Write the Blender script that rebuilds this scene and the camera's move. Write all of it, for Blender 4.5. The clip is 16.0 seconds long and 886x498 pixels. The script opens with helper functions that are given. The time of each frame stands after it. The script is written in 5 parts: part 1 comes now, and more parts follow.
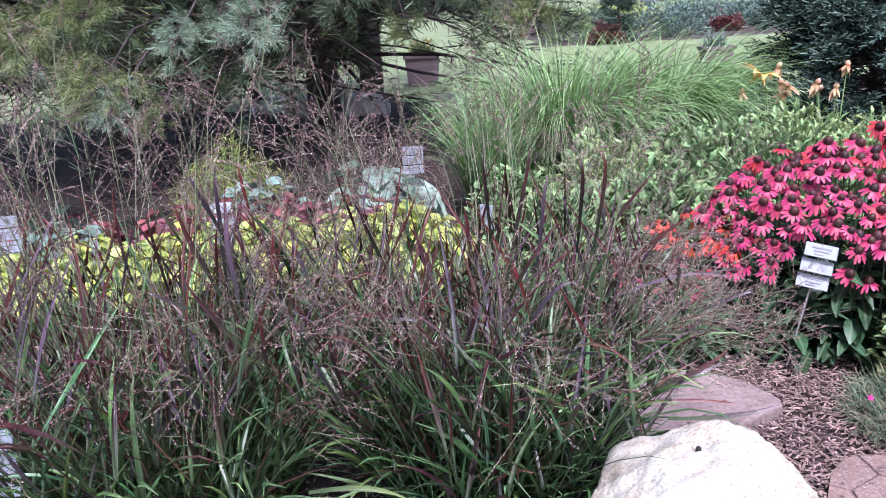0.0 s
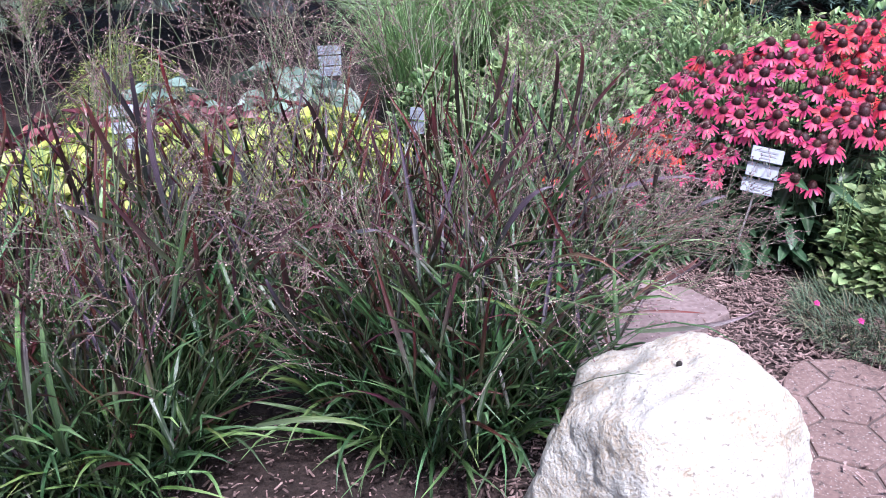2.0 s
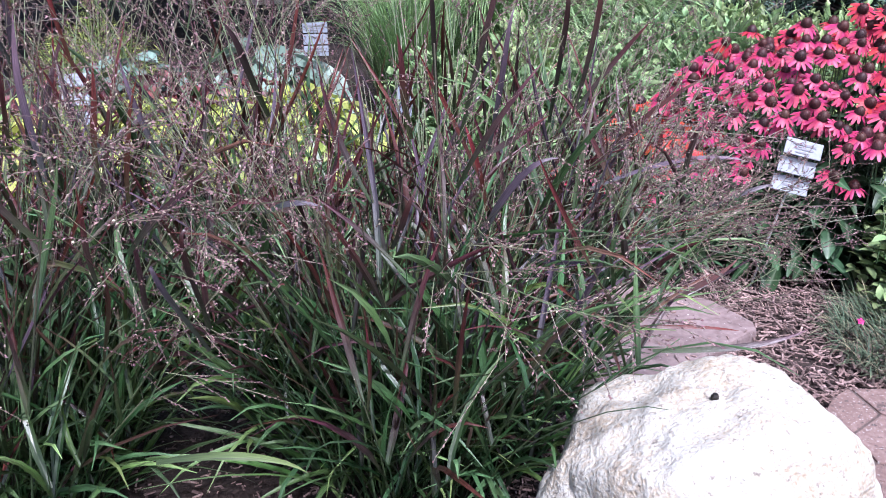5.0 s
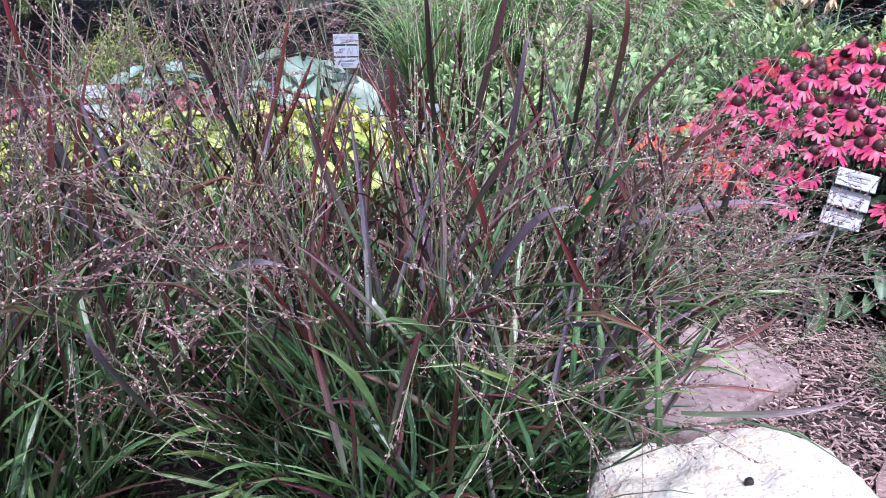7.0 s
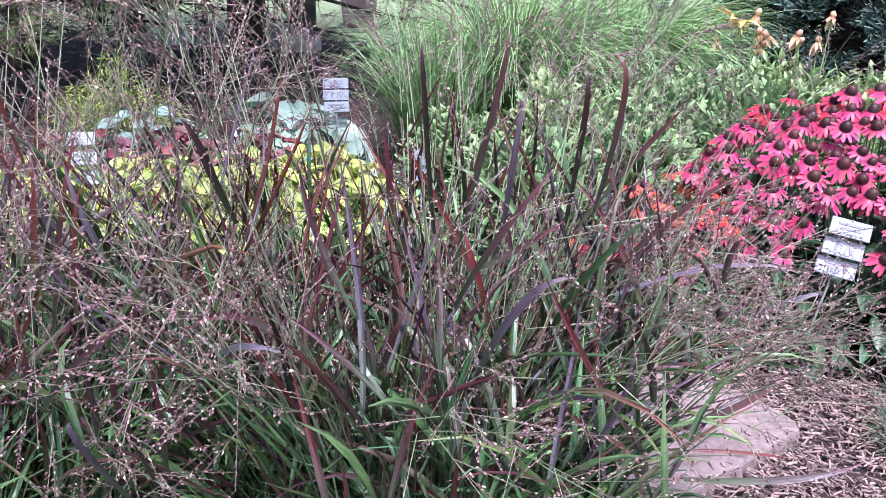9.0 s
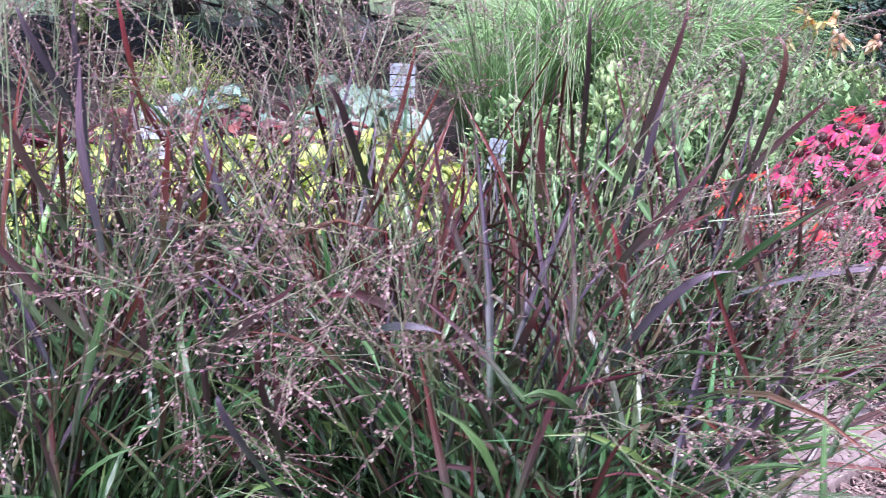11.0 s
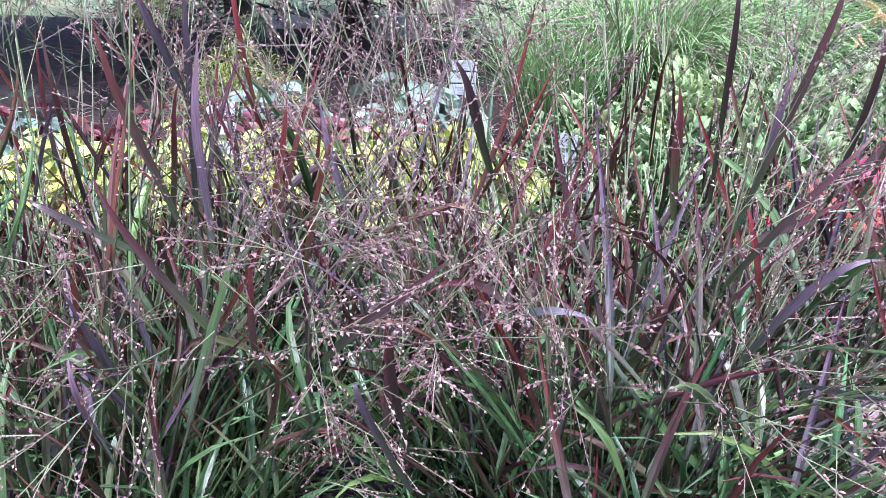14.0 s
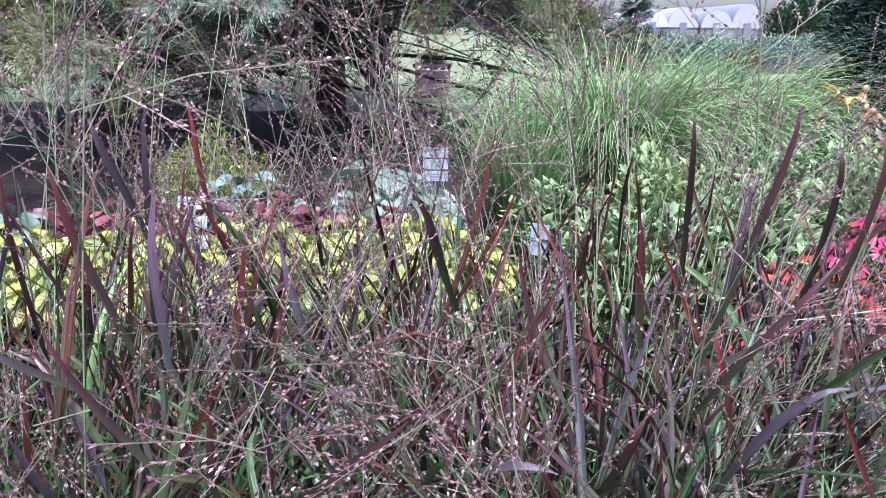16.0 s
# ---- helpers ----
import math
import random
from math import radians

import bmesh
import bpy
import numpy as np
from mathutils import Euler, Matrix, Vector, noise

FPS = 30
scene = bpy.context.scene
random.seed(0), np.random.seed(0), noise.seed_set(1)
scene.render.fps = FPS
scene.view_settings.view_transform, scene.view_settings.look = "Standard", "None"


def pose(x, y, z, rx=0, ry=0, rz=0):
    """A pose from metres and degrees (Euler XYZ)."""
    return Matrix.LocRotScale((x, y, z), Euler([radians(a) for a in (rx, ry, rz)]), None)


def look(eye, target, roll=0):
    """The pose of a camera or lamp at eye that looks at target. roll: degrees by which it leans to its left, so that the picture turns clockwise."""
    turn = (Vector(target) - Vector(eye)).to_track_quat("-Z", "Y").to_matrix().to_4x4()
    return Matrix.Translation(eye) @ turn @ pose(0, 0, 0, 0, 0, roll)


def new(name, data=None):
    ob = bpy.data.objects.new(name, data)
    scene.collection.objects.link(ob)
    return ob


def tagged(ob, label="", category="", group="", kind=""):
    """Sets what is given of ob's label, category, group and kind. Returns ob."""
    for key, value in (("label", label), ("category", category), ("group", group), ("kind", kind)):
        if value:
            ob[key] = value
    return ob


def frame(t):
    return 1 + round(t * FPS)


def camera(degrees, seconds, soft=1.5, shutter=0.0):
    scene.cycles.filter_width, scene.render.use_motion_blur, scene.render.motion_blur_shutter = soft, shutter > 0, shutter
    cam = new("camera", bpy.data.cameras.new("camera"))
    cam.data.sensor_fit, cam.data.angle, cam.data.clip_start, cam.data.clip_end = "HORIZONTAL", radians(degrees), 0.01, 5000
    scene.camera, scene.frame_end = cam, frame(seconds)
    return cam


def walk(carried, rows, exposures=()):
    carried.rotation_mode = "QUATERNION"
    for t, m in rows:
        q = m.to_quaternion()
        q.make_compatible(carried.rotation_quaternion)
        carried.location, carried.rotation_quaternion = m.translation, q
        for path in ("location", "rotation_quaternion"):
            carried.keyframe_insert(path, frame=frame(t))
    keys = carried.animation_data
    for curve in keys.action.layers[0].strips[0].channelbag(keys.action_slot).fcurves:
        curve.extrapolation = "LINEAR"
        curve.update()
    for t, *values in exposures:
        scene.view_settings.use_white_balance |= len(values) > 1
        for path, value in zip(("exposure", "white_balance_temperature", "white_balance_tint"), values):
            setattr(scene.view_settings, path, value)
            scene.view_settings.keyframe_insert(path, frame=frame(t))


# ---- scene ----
cam = camera(56.2, 16.0, 0.95, 0.4)
PATH = [
    (0, (0.328, 0.512, 1.095), (0.187, 2.426, 0.534), -3.7),
    (0.5, (0.287, 0.551, 1.089), (0.219, 2.456, 0.483), -3.4),
    (1, (0.235, 0.588, 1.074), (0.256, 2.467, 0.39), -3.4),
    (1.5, (0.215, 0.607, 1.058), (0.296, 2.459, 0.307), -3.0),
    (2, (0.223, 0.663, 1.04), (0.309, 2.505, 0.266), -2.0),
    (2.5, (0.238, 0.729, 1.01), (0.327, 2.581, 0.262), -0.6),
    (3, (0.261, 0.792, 0.988), (0.372, 2.649, 0.255), -0.3),
    (3.5, (0.265, 0.831, 0.965), (0.385, 2.671, 0.19), -0.7),
    (3.7, (0.265, 0.842, 0.954), (0.382, 2.675, 0.163), -0.7),
    (5.8, (0.287, 0.997, 0.893), (0.361, 2.852, 0.15), -0.1),
    (6, (0.293, 1.009, 0.896), (0.357, 2.866, 0.155), -0.4),
    (6.5, (0.317, 1.04, 0.903), (0.351, 2.896, 0.159), 0.2),
    (7, (0.323, 1.062, 0.906), (0.316, 2.917, 0.157), 0.1),
    (7.5, (0.312, 1.071, 0.917), (0.28, 2.94, 0.207), -0.9),
    (8, (0.314, 1.082, 0.928), (0.3, 2.962, 0.245), -0.9),
    (8.2, (0.317, 1.084, 0.932), (0.313, 2.965, 0.252), -0.7),
    (10.5, (0.256, 1.13, 0.926), (0.254, 3.017, 0.262), 1.9),
    (11, (0.212, 1.135, 0.904), (0.152, 3.02, 0.215), 2.1),
    (11.5, (0.18, 1.143, 0.887), (0.105, 3.022, 0.206), 1.9),
    (12, (0.175, 1.143, 0.883), (0.064, 3.021, 0.204), 1.5),
    (12.5, (0.171, 1.145, 0.879), (0.065, 3.019, 0.188), 1.6),
    (13, (0.165, 1.142, 0.875), (0.04, 3.018, 0.191), 0.9),
    (13.5, (0.148, 1.148, 0.87), (0.006, 3.023, 0.187), 1.3),
    (14, (0.138, 1.159, 0.875), (-0.02, 3.032, 0.191), 1.5),
    (14.5, (0.14, 1.167, 0.888), (-0.028, 3.051, 0.239), 1.5),
    (15, (0.142, 1.172, 0.901), (-0.021, 3.074, 0.304), 1.0),
    (15.5, (0.14, 1.192, 0.915), (0.019, 3.106, 0.35), 1.9),
    (16, (0.148, 1.187, 0.922), (0.035, 3.115, 0.405), 0.8),
]
walk(cam, [(t, look(eye, target, roll)) for t, eye, target, roll in PATH], [(0, 1.57, 5650, 25.5), (3.5, 1.56, 5600, 22), (6.5, 1.63, 5600, 23.5), (8, 1.79, 5600, 24.5), (10.5, 1.92, 5540, 25), (12.5, 2.03, 5500, 26), (14.5, 2.14, 5450, 26.5), (15.5, 1.98, 5450, 27), (16, 1.76, 5500, 27.5)])


# ---- world, sun and exposure ----
world = bpy.data.worlds.new("overcast_sky")
scene.world = world
world.use_nodes = True
wn = world.node_tree.nodes
wl = world.node_tree.links
sky = wn.new("ShaderNodeTexSky")
sky.sky_type = "NISHITA"
sky.sun_disc = False
sky.sun_elevation = radians(52)
sky.sun_rotation = radians(165)
sky.air_density, sky.dust_density, sky.ozone_density = 1.0, 3.0, 1.0
wn["Background"].inputs["Strength"].default_value = 0.081
wl.new(sky.outputs["Color"], wn["Background"].inputs["Color"])
sun_data = bpy.data.lights.new("sun", "SUN")
sun_data.energy, sun_data.angle, sun_data.color = 2.65, radians(7), (1.0, 0.98, 0.95)
sun = new("sun", sun_data)
sun.matrix_world = look((1.2, -4.5, 9.0), (0.0, 0.0, 0.0))


# ---- mesh helpers ----
class Build:
    """Vertices, faces and a lengthwise coordinate, gathered for one mesh."""

    def __init__(self):
        self.v, self.f, self.u, self.m = [], [], [], []

    def face(self, ids, mi=0):
        self.f.append(ids)
        self.m.append(mi)

    def strip(self, rows, mi=0):
        """rows: (u, [points across]); neighbouring rows are joined."""
        base, n = len(self.v), len(rows[0][1])
        for u, pts in rows:
            for k, p in enumerate(pts):
                self.v.append(tuple(p))
                self.u.append((u, k / max(1, n - 1)))
        for i in range(len(rows) - 1):
            for k in range(n - 1):
                a = base + i * n + k
                self.face((a, a + 1, a + n + 1, a + n), mi)

    def tube(self, pts, radii, n=4, mi=0, u0=0.0, u1=1.0):
        base, m = len(self.v), len(pts)
        for i, p in enumerate(pts):
            d = (pts[min(i + 1, m - 1)] - pts[max(i - 1, 0)]).normalized()
            a = d.orthogonal().normalized() if abs(d.z) > 0.9 else d.cross(Vector((0, 0, 1))).normalized()
            b = d.cross(a)
            for k in range(n):
                t = 2 * math.pi * k / n
                q = p + (a * math.cos(t) + b * math.sin(t)) * radii[i]
                self.v.append(tuple(q))
                self.u.append((u0 + (u1 - u0) * i / (m - 1), k / n))
        for i in range(m - 1):
            for k in range(n):
                k2 = (k + 1) % n
                self.face((base + i * n + k, base + i * n + k2, base + (i + 1) * n + k2, base + (i + 1) * n + k), mi)
        self.face(tuple(base + (m - 1) * n + k for k in range(n)), mi)
        self.face(tuple(base + n - 1 - k for k in range(n)), mi)

    def seed(self, p, d, length, width, mi=0, u=1.0):
        """A small pointed grain."""
        base = len(self.v)
        a = d.orthogonal().normalized() * width
        b = d.cross(a).normalized() * width
        mid = p + d * length * 0.4
        for q in (p, mid + a, mid - a * 0.5 + b * 0.87, mid - a * 0.5 - b * 0.87, p + d * length):
            self.v.append(tuple(q))
            self.u.append((u, 0.5))
        for i, j in ((1, 2), (2, 3), (3, 1)):
            self.face((base, base + j, base + i), mi)
            self.face((base + 4, base + i, base + j), mi)

    def leaf(self, p, d, up, length, width, bend=0.3, mi=0, seg=2):
        """A small folded leaf that starts at p and points along d."""
        side = d.cross(up)
        if side.length < 1e-4:
            side = d.orthogonal()
        side.normalize()
        nrm = side.cross(d).normalized()
        rows = []
        for i in range(seg + 1):
            s = i / seg
            w = width * 0.5 * math.sin(math.pi * min(0.97, 0.06 + 0.92 * s)) ** 0.8
            c = p + d * (length * s) - nrm * (bend * length * s * s)
            lift = nrm * (w * 0.35)
            rows.append((s, [c - side * w + lift, c, c + side * w + lift]))
        self.strip(rows, mi)

    def box(self, m, sx, sy, sz, mi=0):
        base = len(self.v)
        for z in (-1, 1):
            for x, y in ((-1, -1), (1, -1), (1, 1), (-1, 1)):
                self.v.append(tuple(m @ Vector((x * sx / 2, y * sy / 2, z * sz / 2))))
                self.u.append((0.5 + 0.5 * x, 0.5 + 0.5 * y))
        for q in ((3, 2, 1, 0), (4, 5, 6, 7), (0, 1, 5, 4), (1, 2, 6, 5), (2, 3, 7, 6), (3, 0, 4, 7)):
            self.face(tuple(base + k for k in q), mi)

    def add(self, other, m):
        """Take over another gathering, moved by the matrix m."""
        base = len(self.v)
        a = np.asarray(m)
        self.v.extend(map(tuple, (np.asarray(other.v) @ a[:3, :3].T + a[:3, 3]).tolist()))
        self.u.extend(other.u)
        self.f.extend(tuple(k + base for k in f) for f in other.f)
        self.m.extend(other.m)

    def mesh(self, name, mats, smooth=False):
        me = bpy.data.meshes.new(name)
        me.from_pydata(self.v, [], self.f)
        for m in mats:
            me.materials.append(m)
        uv = me.uv_layers.new(name="along")
        loops = np.empty(len(me.loops), dtype=np.int32)
        me.loops.foreach_get("vertex_index", loops)
        uv.data.foreach_set("uv", np.asarray(self.u, dtype=np.float32)[loops].ravel())
        me.polygons.foreach_set("material_index", np.asarray(self.m, dtype=np.int32))
        me.polygons.foreach_set("use_smooth", np.full(len(self.f), smooth))
        me.update()
        return me


def blade(b, p, az, a0, a1, length, width, seg=6, twist=0.0, fold=0.25, mi=0, across=3, power=1.4, sweep=0.0):
    """A grass blade from p, leaning a0 degrees at its foot and a1 at its tip towards az (radians)."""
    out = Vector((math.cos(az), math.sin(az), 0))
    side0 = Vector((-math.sin(az), math.cos(az), 0))
    p, rows = Vector(p), []
    for i in range(seg + 1):
        s = i / seg
        a = radians(a0 + (a1 - a0) * s ** power)
        if sweep:
            az2 = az + radians(sweep) * s
            out = Vector((math.cos(az2), math.sin(az2), 0))
            side0 = Vector((-math.sin(az2), math.cos(az2), 0))
        d = out * math.sin(a) + Vector((0, 0, math.cos(a)))
        if i:
            p = p + d * (length / seg)
        nrm = side0.cross(d).normalized()
        tw = radians(twist) * s
        side = side0 * math.cos(tw) + nrm * math.sin(tw)
        nrm2 = side.cross(d)
        w = width * 0.5 * min(1.0, 0.55 + 1.5 * s) * (1 - s ** 2.6) + 0.0003
        rows.append((s, [p - side * w, p + nrm2 * (w * fold), p + side * w] if across == 3 else [p - side * w, p + side * w]))
    b.strip(rows, mi)
    return p


def part(name, b, material, parent, label="", smooth=False, kind="", m=None):
    mats = material if isinstance(material, (list, tuple)) else [material]
    me = b.mesh(name, mats, smooth) if isinstance(b, Build) else b
    ob = new(name, me)
    ob.parent = parent
    if m is not None:
        ob.matrix_basis = m
    return tagged(ob, label=label, kind=kind)


def thing(name, at, label, category, group="", kind=""):
    ob = new(name)
    ob.empty_display_size = 0.05
    ob.location = at
    return tagged(ob, label, category, group, kind)


def bm_mesh(name, bm, mats, smooth=False):
    me = bpy.data.meshes.new(name)
    bm.to_mesh(me)
    bm.free()
    for m in mats:
        me.materials.append(m)
    for p in me.polygons:
        p.use_smooth = smooth
    return me


def prism(name, pts, z0, z1, mat, bevel=0.004):
    """A slab with the outline pts (x, y), from z0 to z1, its top edge bevelled."""
    bm = bmesh.new()
    low = [bm.verts.new((x, y, z0)) for x, y in pts]
    f = bm.faces.new(low)
    ext = bmesh.ops.extrude_face_region(bm, geom=[f])
    for v in ext["geom"]:
        if isinstance(v, bmesh.types.BMVert):
            v.co.z = z1
    bm.normal_update()
    top = [e for e in bm.edges if all(abs(v.co.z - z1) < 1e-6 for v in e.verts)]
    if bevel:
        bmesh.ops.bevel(bm, geom=top, offset=bevel, segments=2, affect="EDGES", profile=0.6)
    bmesh.ops.recalc_face_normals(bm, faces=bm.faces)
    return bm_mesh(name, bm, [mat])


# ---- materials ----
def nodes_of(name):
    m = bpy.data.materials.new(name)
    m.use_nodes = True
    n, l = m.node_tree.nodes, m.node_tree.links
    return m, n, l, n["Principled BSDF"], n["Material Output"]


def ramp_of(n, stops):
    r = n.new("ShaderNodeValToRGB")
    e = r.color_ramp.elements
    while len(e) < len(stops):
        e.new(0.5)
    for k, (pos, col) in enumerate(stops):
        e[k].position, e[k].color = pos, (*col, 1)
    return r


def leaf_material(name, stops, var=0.3, hue=0.02, rough=0.45, trans=0.22, grain=60.0, vein=0.0, streak=0.0, spec=0.5):
    """A leaf whose colour runs from foot to tip, each leaf a little different."""
    m, n, l, bsdf, out = nodes_of(name)
    uv = n.new("ShaderNodeUVMap")
    sep = n.new("ShaderNodeSeparateXYZ")
    l.new(uv.outputs["UV"], sep.inputs[0])
    ramp = ramp_of(n, stops)
    geo, info = n.new("ShaderNodeNewGeometry"), n.new("ShaderNodeObjectInfo")
    add = n.new("ShaderNodeMath")
    add.operation = "ADD"
    l.new(geo.outputs["Random Per Island"], add.inputs[0])
    l.new(info.outputs["Random"], add.inputs[1])
    fr = n.new("ShaderNodeMath")
    fr.operation = "FRACT"
    l.new(add.outputs[0], fr.inputs[0])
    co = n.new("ShaderNodeTexCoord")
    noi = n.new("ShaderNodeTexNoise")
    noi.inputs["Scale"].default_value, noi.inputs["Detail"].default_value = grain, 3
    if streak:
        rnd, vec = n.new("ShaderNodeMath"), n.new("ShaderNodeCombineXYZ")
        rnd.operation = "MULTIPLY"
        rnd.inputs[1].default_value = 90.0
        l.new(fr.outputs[0], rnd.inputs[0])
        along, across = n.new("ShaderNodeMath"), n.new("ShaderNodeMath")
        along.operation = across.operation = "MULTIPLY"
        along.inputs[1].default_value, across.inputs[1].default_value = 5.0, streak
        l.new(sep.outputs[0], along.inputs[0])
        l.new(sep.outputs[1], across.inputs[0])
        l.new(along.outputs[0], vec.inputs[0])
        l.new(across.outputs[0], vec.inputs[1])
        l.new(rnd.outputs[0], vec.inputs[2])
        noi.inputs["Scale"].default_value = 1.0
        l.new(vec.outputs[0], noi.inputs["Vector"])
    else:
        l.new(co.outputs["Object"], noi.inputs["Vector"])
    shift = n.new("ShaderNodeMath")
    shift.operation = "MULTIPLY_ADD"
    l.new(fr.outputs[0], shift.inputs[0])
    shift.inputs[1].default_value, shift.inputs[2].default_value = 0.3, -0.15
    su = n.new("ShaderNodeMath")
    su.operation = "ADD"
    l.new(sep.outputs[0], su.inputs[0])
    l.new(shift.outputs[0], su.inputs[1])
    l.new(su.outputs[0], ramp.inputs[0])
    val = n.new("ShaderNodeMapRange")
    val.inputs[3].default_value, val.inputs[4].default_value = 1 - var, 1 + var
    mul = n.new("ShaderNodeMath")
    mul.operation = "MULTIPLY"
    l.new(fr.outputs[0], mul.inputs[0])
    mul.inputs[1].default_value = 7.31
    fr2 = n.new("ShaderNodeMath")
    fr2.operation = "FRACT"
    l.new(mul.outputs[0], fr2.inputs[0])
    l.new(fr2.outputs[0], val.inputs[0])
    hv = n.new("ShaderNodeMapRange")
    hv.inputs[3].default_value, hv.inputs[4].default_value = 0.5 - hue, 0.5 + hue
    l.new(fr.outputs[0], hv.inputs[0])
    nm = n.new("ShaderNodeMapRange")
    nm.inputs[1].default_value, nm.inputs[2].default_value = 0.3, 0.7
    nm.inputs[3].default_value, nm.inputs[4].default_value = (0.6, 1.45) if streak else (0.75, 1.25)
    l.new(noi.outputs["Fac"], nm.inputs[0])
    vm = n.new("ShaderNodeMath")
    vm.operation = "MULTIPLY"
    l.new(val.outputs[0], vm.inputs[0])
    l.new(nm.outputs[0], vm.inputs[1])
    hs = n.new("ShaderNodeHueSaturation")
    l.new(hv.outputs[0], hs.inputs["Hue"])
    l.new(vm.outputs[0], hs.inputs["Value"])
    l.new(ramp.outputs[0], hs.inputs["Color"])
    col = hs.outputs[0]
    if vein:
        w = n.new("ShaderNodeMath")
        w.operation = "SUBTRACT"
        l.new(sep.outputs[1], w.inputs[0])
        w.inputs[1].default_value = 0.5
        ab = n.new("ShaderNodeMath")
        ab.operation = "ABSOLUTE"
        l.new(w.outputs[0], ab.inputs[0])
        mr = n.new("ShaderNodeMapRange")
        mr.inputs[1].default_value, mr.inputs[2].default_value = 0.0, 0.14
        mr.inputs[3].default_value, mr.inputs[4].default_value = vein, 0.0
        l.new(ab.outputs[0], mr.inputs[0])
        mx = n.new("ShaderNodeMix")
        mx.data_type = "RGBA"
        l.new(mr.outputs[0], mx.inputs["Factor"])
        l.new(col, mx.inputs["A"])
        mx.inputs["B"].default_value = (0.5, 0.58, 0.42, 1)
        col = mx.outputs["Result"]
    l.new(col, bsdf.inputs["Base Color"])
    bsdf.inputs["Roughness"].default_value = rough
    bsdf.inputs["Specular IOR Level"].default_value = spec
    bump = n.new("ShaderNodeBump")
    bump.inputs["Strength"].default_value, bump.inputs["Distance"].default_value = 0.25, 0.002
    l.new(noi.outputs["Fac"], bump.inputs["Height"])
    l.new(bump.outputs[0], bsdf.inputs["Normal"])
    if trans:
        tr, mix = n.new("ShaderNodeBsdfTranslucent"), n.new("ShaderNodeMixShader")
        l.new(col, tr.inputs["Color"])
        mix.inputs[0].default_value = trans
        l.new(bsdf.outputs[0], mix.inputs[1])
        l.new(tr.outputs[0], mix.inputs[2])
        l.new(mix.outputs[0], out.inputs["Surface"])
    return m


def surface(name, stops, scale=4.0, fine=40.0, rough=0.8, bump=0.4, dist=0.01, metal=0.0, var=0.2, spec=0.5):
    """A solid surface with variation at two scales and relief."""
    m, n, l, bsdf, out = nodes_of(name)
    co = n.new("ShaderNodeTexCoord")
    a, b = n.new("ShaderNodeTexNoise"), n.new("ShaderNodeTexNoise")
    a.inputs["Scale"].default_value, a.inputs["Detail"].default_value = scale, 5
    b.inputs["Scale"].default_value, b.inputs["Detail"].default_value = fine, 4
    for t in (a, b):
        l.new(co.outputs["Object"], t.inputs["Vector"])
    mix = n.new("ShaderNodeMath")
    mix.operation = "MULTIPLY_ADD"
    l.new(b.outputs["Fac"], mix.inputs[0])
    mix.inputs[1].default_value = 0.5
    half = n.new("ShaderNodeMath")
    half.operation = "MULTIPLY"
    l.new(a.outputs["Fac"], half.inputs[0])
    half.inputs[1].default_value = 0.5
    l.new(half.outputs[0], mix.inputs[2])
    ramp = ramp_of(n, stops)
    l.new(mix.outputs[0], ramp.inputs[0])
    geo, info = n.new("ShaderNodeNewGeometry"), n.new("ShaderNodeObjectInfo")
    add, fr = n.new("ShaderNodeMath"), n.new("ShaderNodeMath")
    add.operation, fr.operation = "ADD", "FRACT"
    l.new(geo.outputs["Random Per Island"], add.inputs[0])
    l.new(info.outputs["Random"], add.inputs[1])
    l.new(add.outputs[0], fr.inputs[0])
    val = n.new("ShaderNodeMapRange")
    val.inputs[3].default_value, val.inputs[4].default_value = 1 - var, 1 + var
    l.new(fr.outputs[0], val.inputs[0])
    hs = n.new("ShaderNodeHueSaturation")
    l.new(val.outputs[0], hs.inputs["Value"])
    l.new(ramp.outputs[0], hs.inputs["Color"])
    l.new(hs.outputs[0], bsdf.inputs["Base Color"])
    bsdf.inputs["Roughness"].default_value, bsdf.inputs["Metallic"].default_value = rough, metal
    bsdf.inputs["Specular IOR Level"].default_value = spec
    bp = n.new("ShaderNodeBump")
    bp.inputs["Strength"].default_value, bp.inputs["Distance"].default_value = bump, dist
    l.new(mix.outputs[0], bp.inputs["Height"])
    l.new(bp.outputs[0], bsdf.inputs["Normal"])
    return m


G_LAWN = surface("lawn_turf", [(0.3, (0.1, 0.14, 0.055)), (0.5, (0.16, 0.2, 0.09)), (0.7, (0.22, 0.25, 0.13))], 0.5, 30, 0.9, 0.5, 0.02)
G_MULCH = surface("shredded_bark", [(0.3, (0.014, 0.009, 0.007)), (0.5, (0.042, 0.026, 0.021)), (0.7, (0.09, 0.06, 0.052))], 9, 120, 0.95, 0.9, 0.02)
CHIP = surface("bark_chip", [(0.3, (0.09, 0.055, 0.048)), (0.5, (0.21, 0.14, 0.125)), (0.7, (0.38, 0.28, 0.255))], 30, 200, 0.9, 0.5, 0.003, var=0.65)


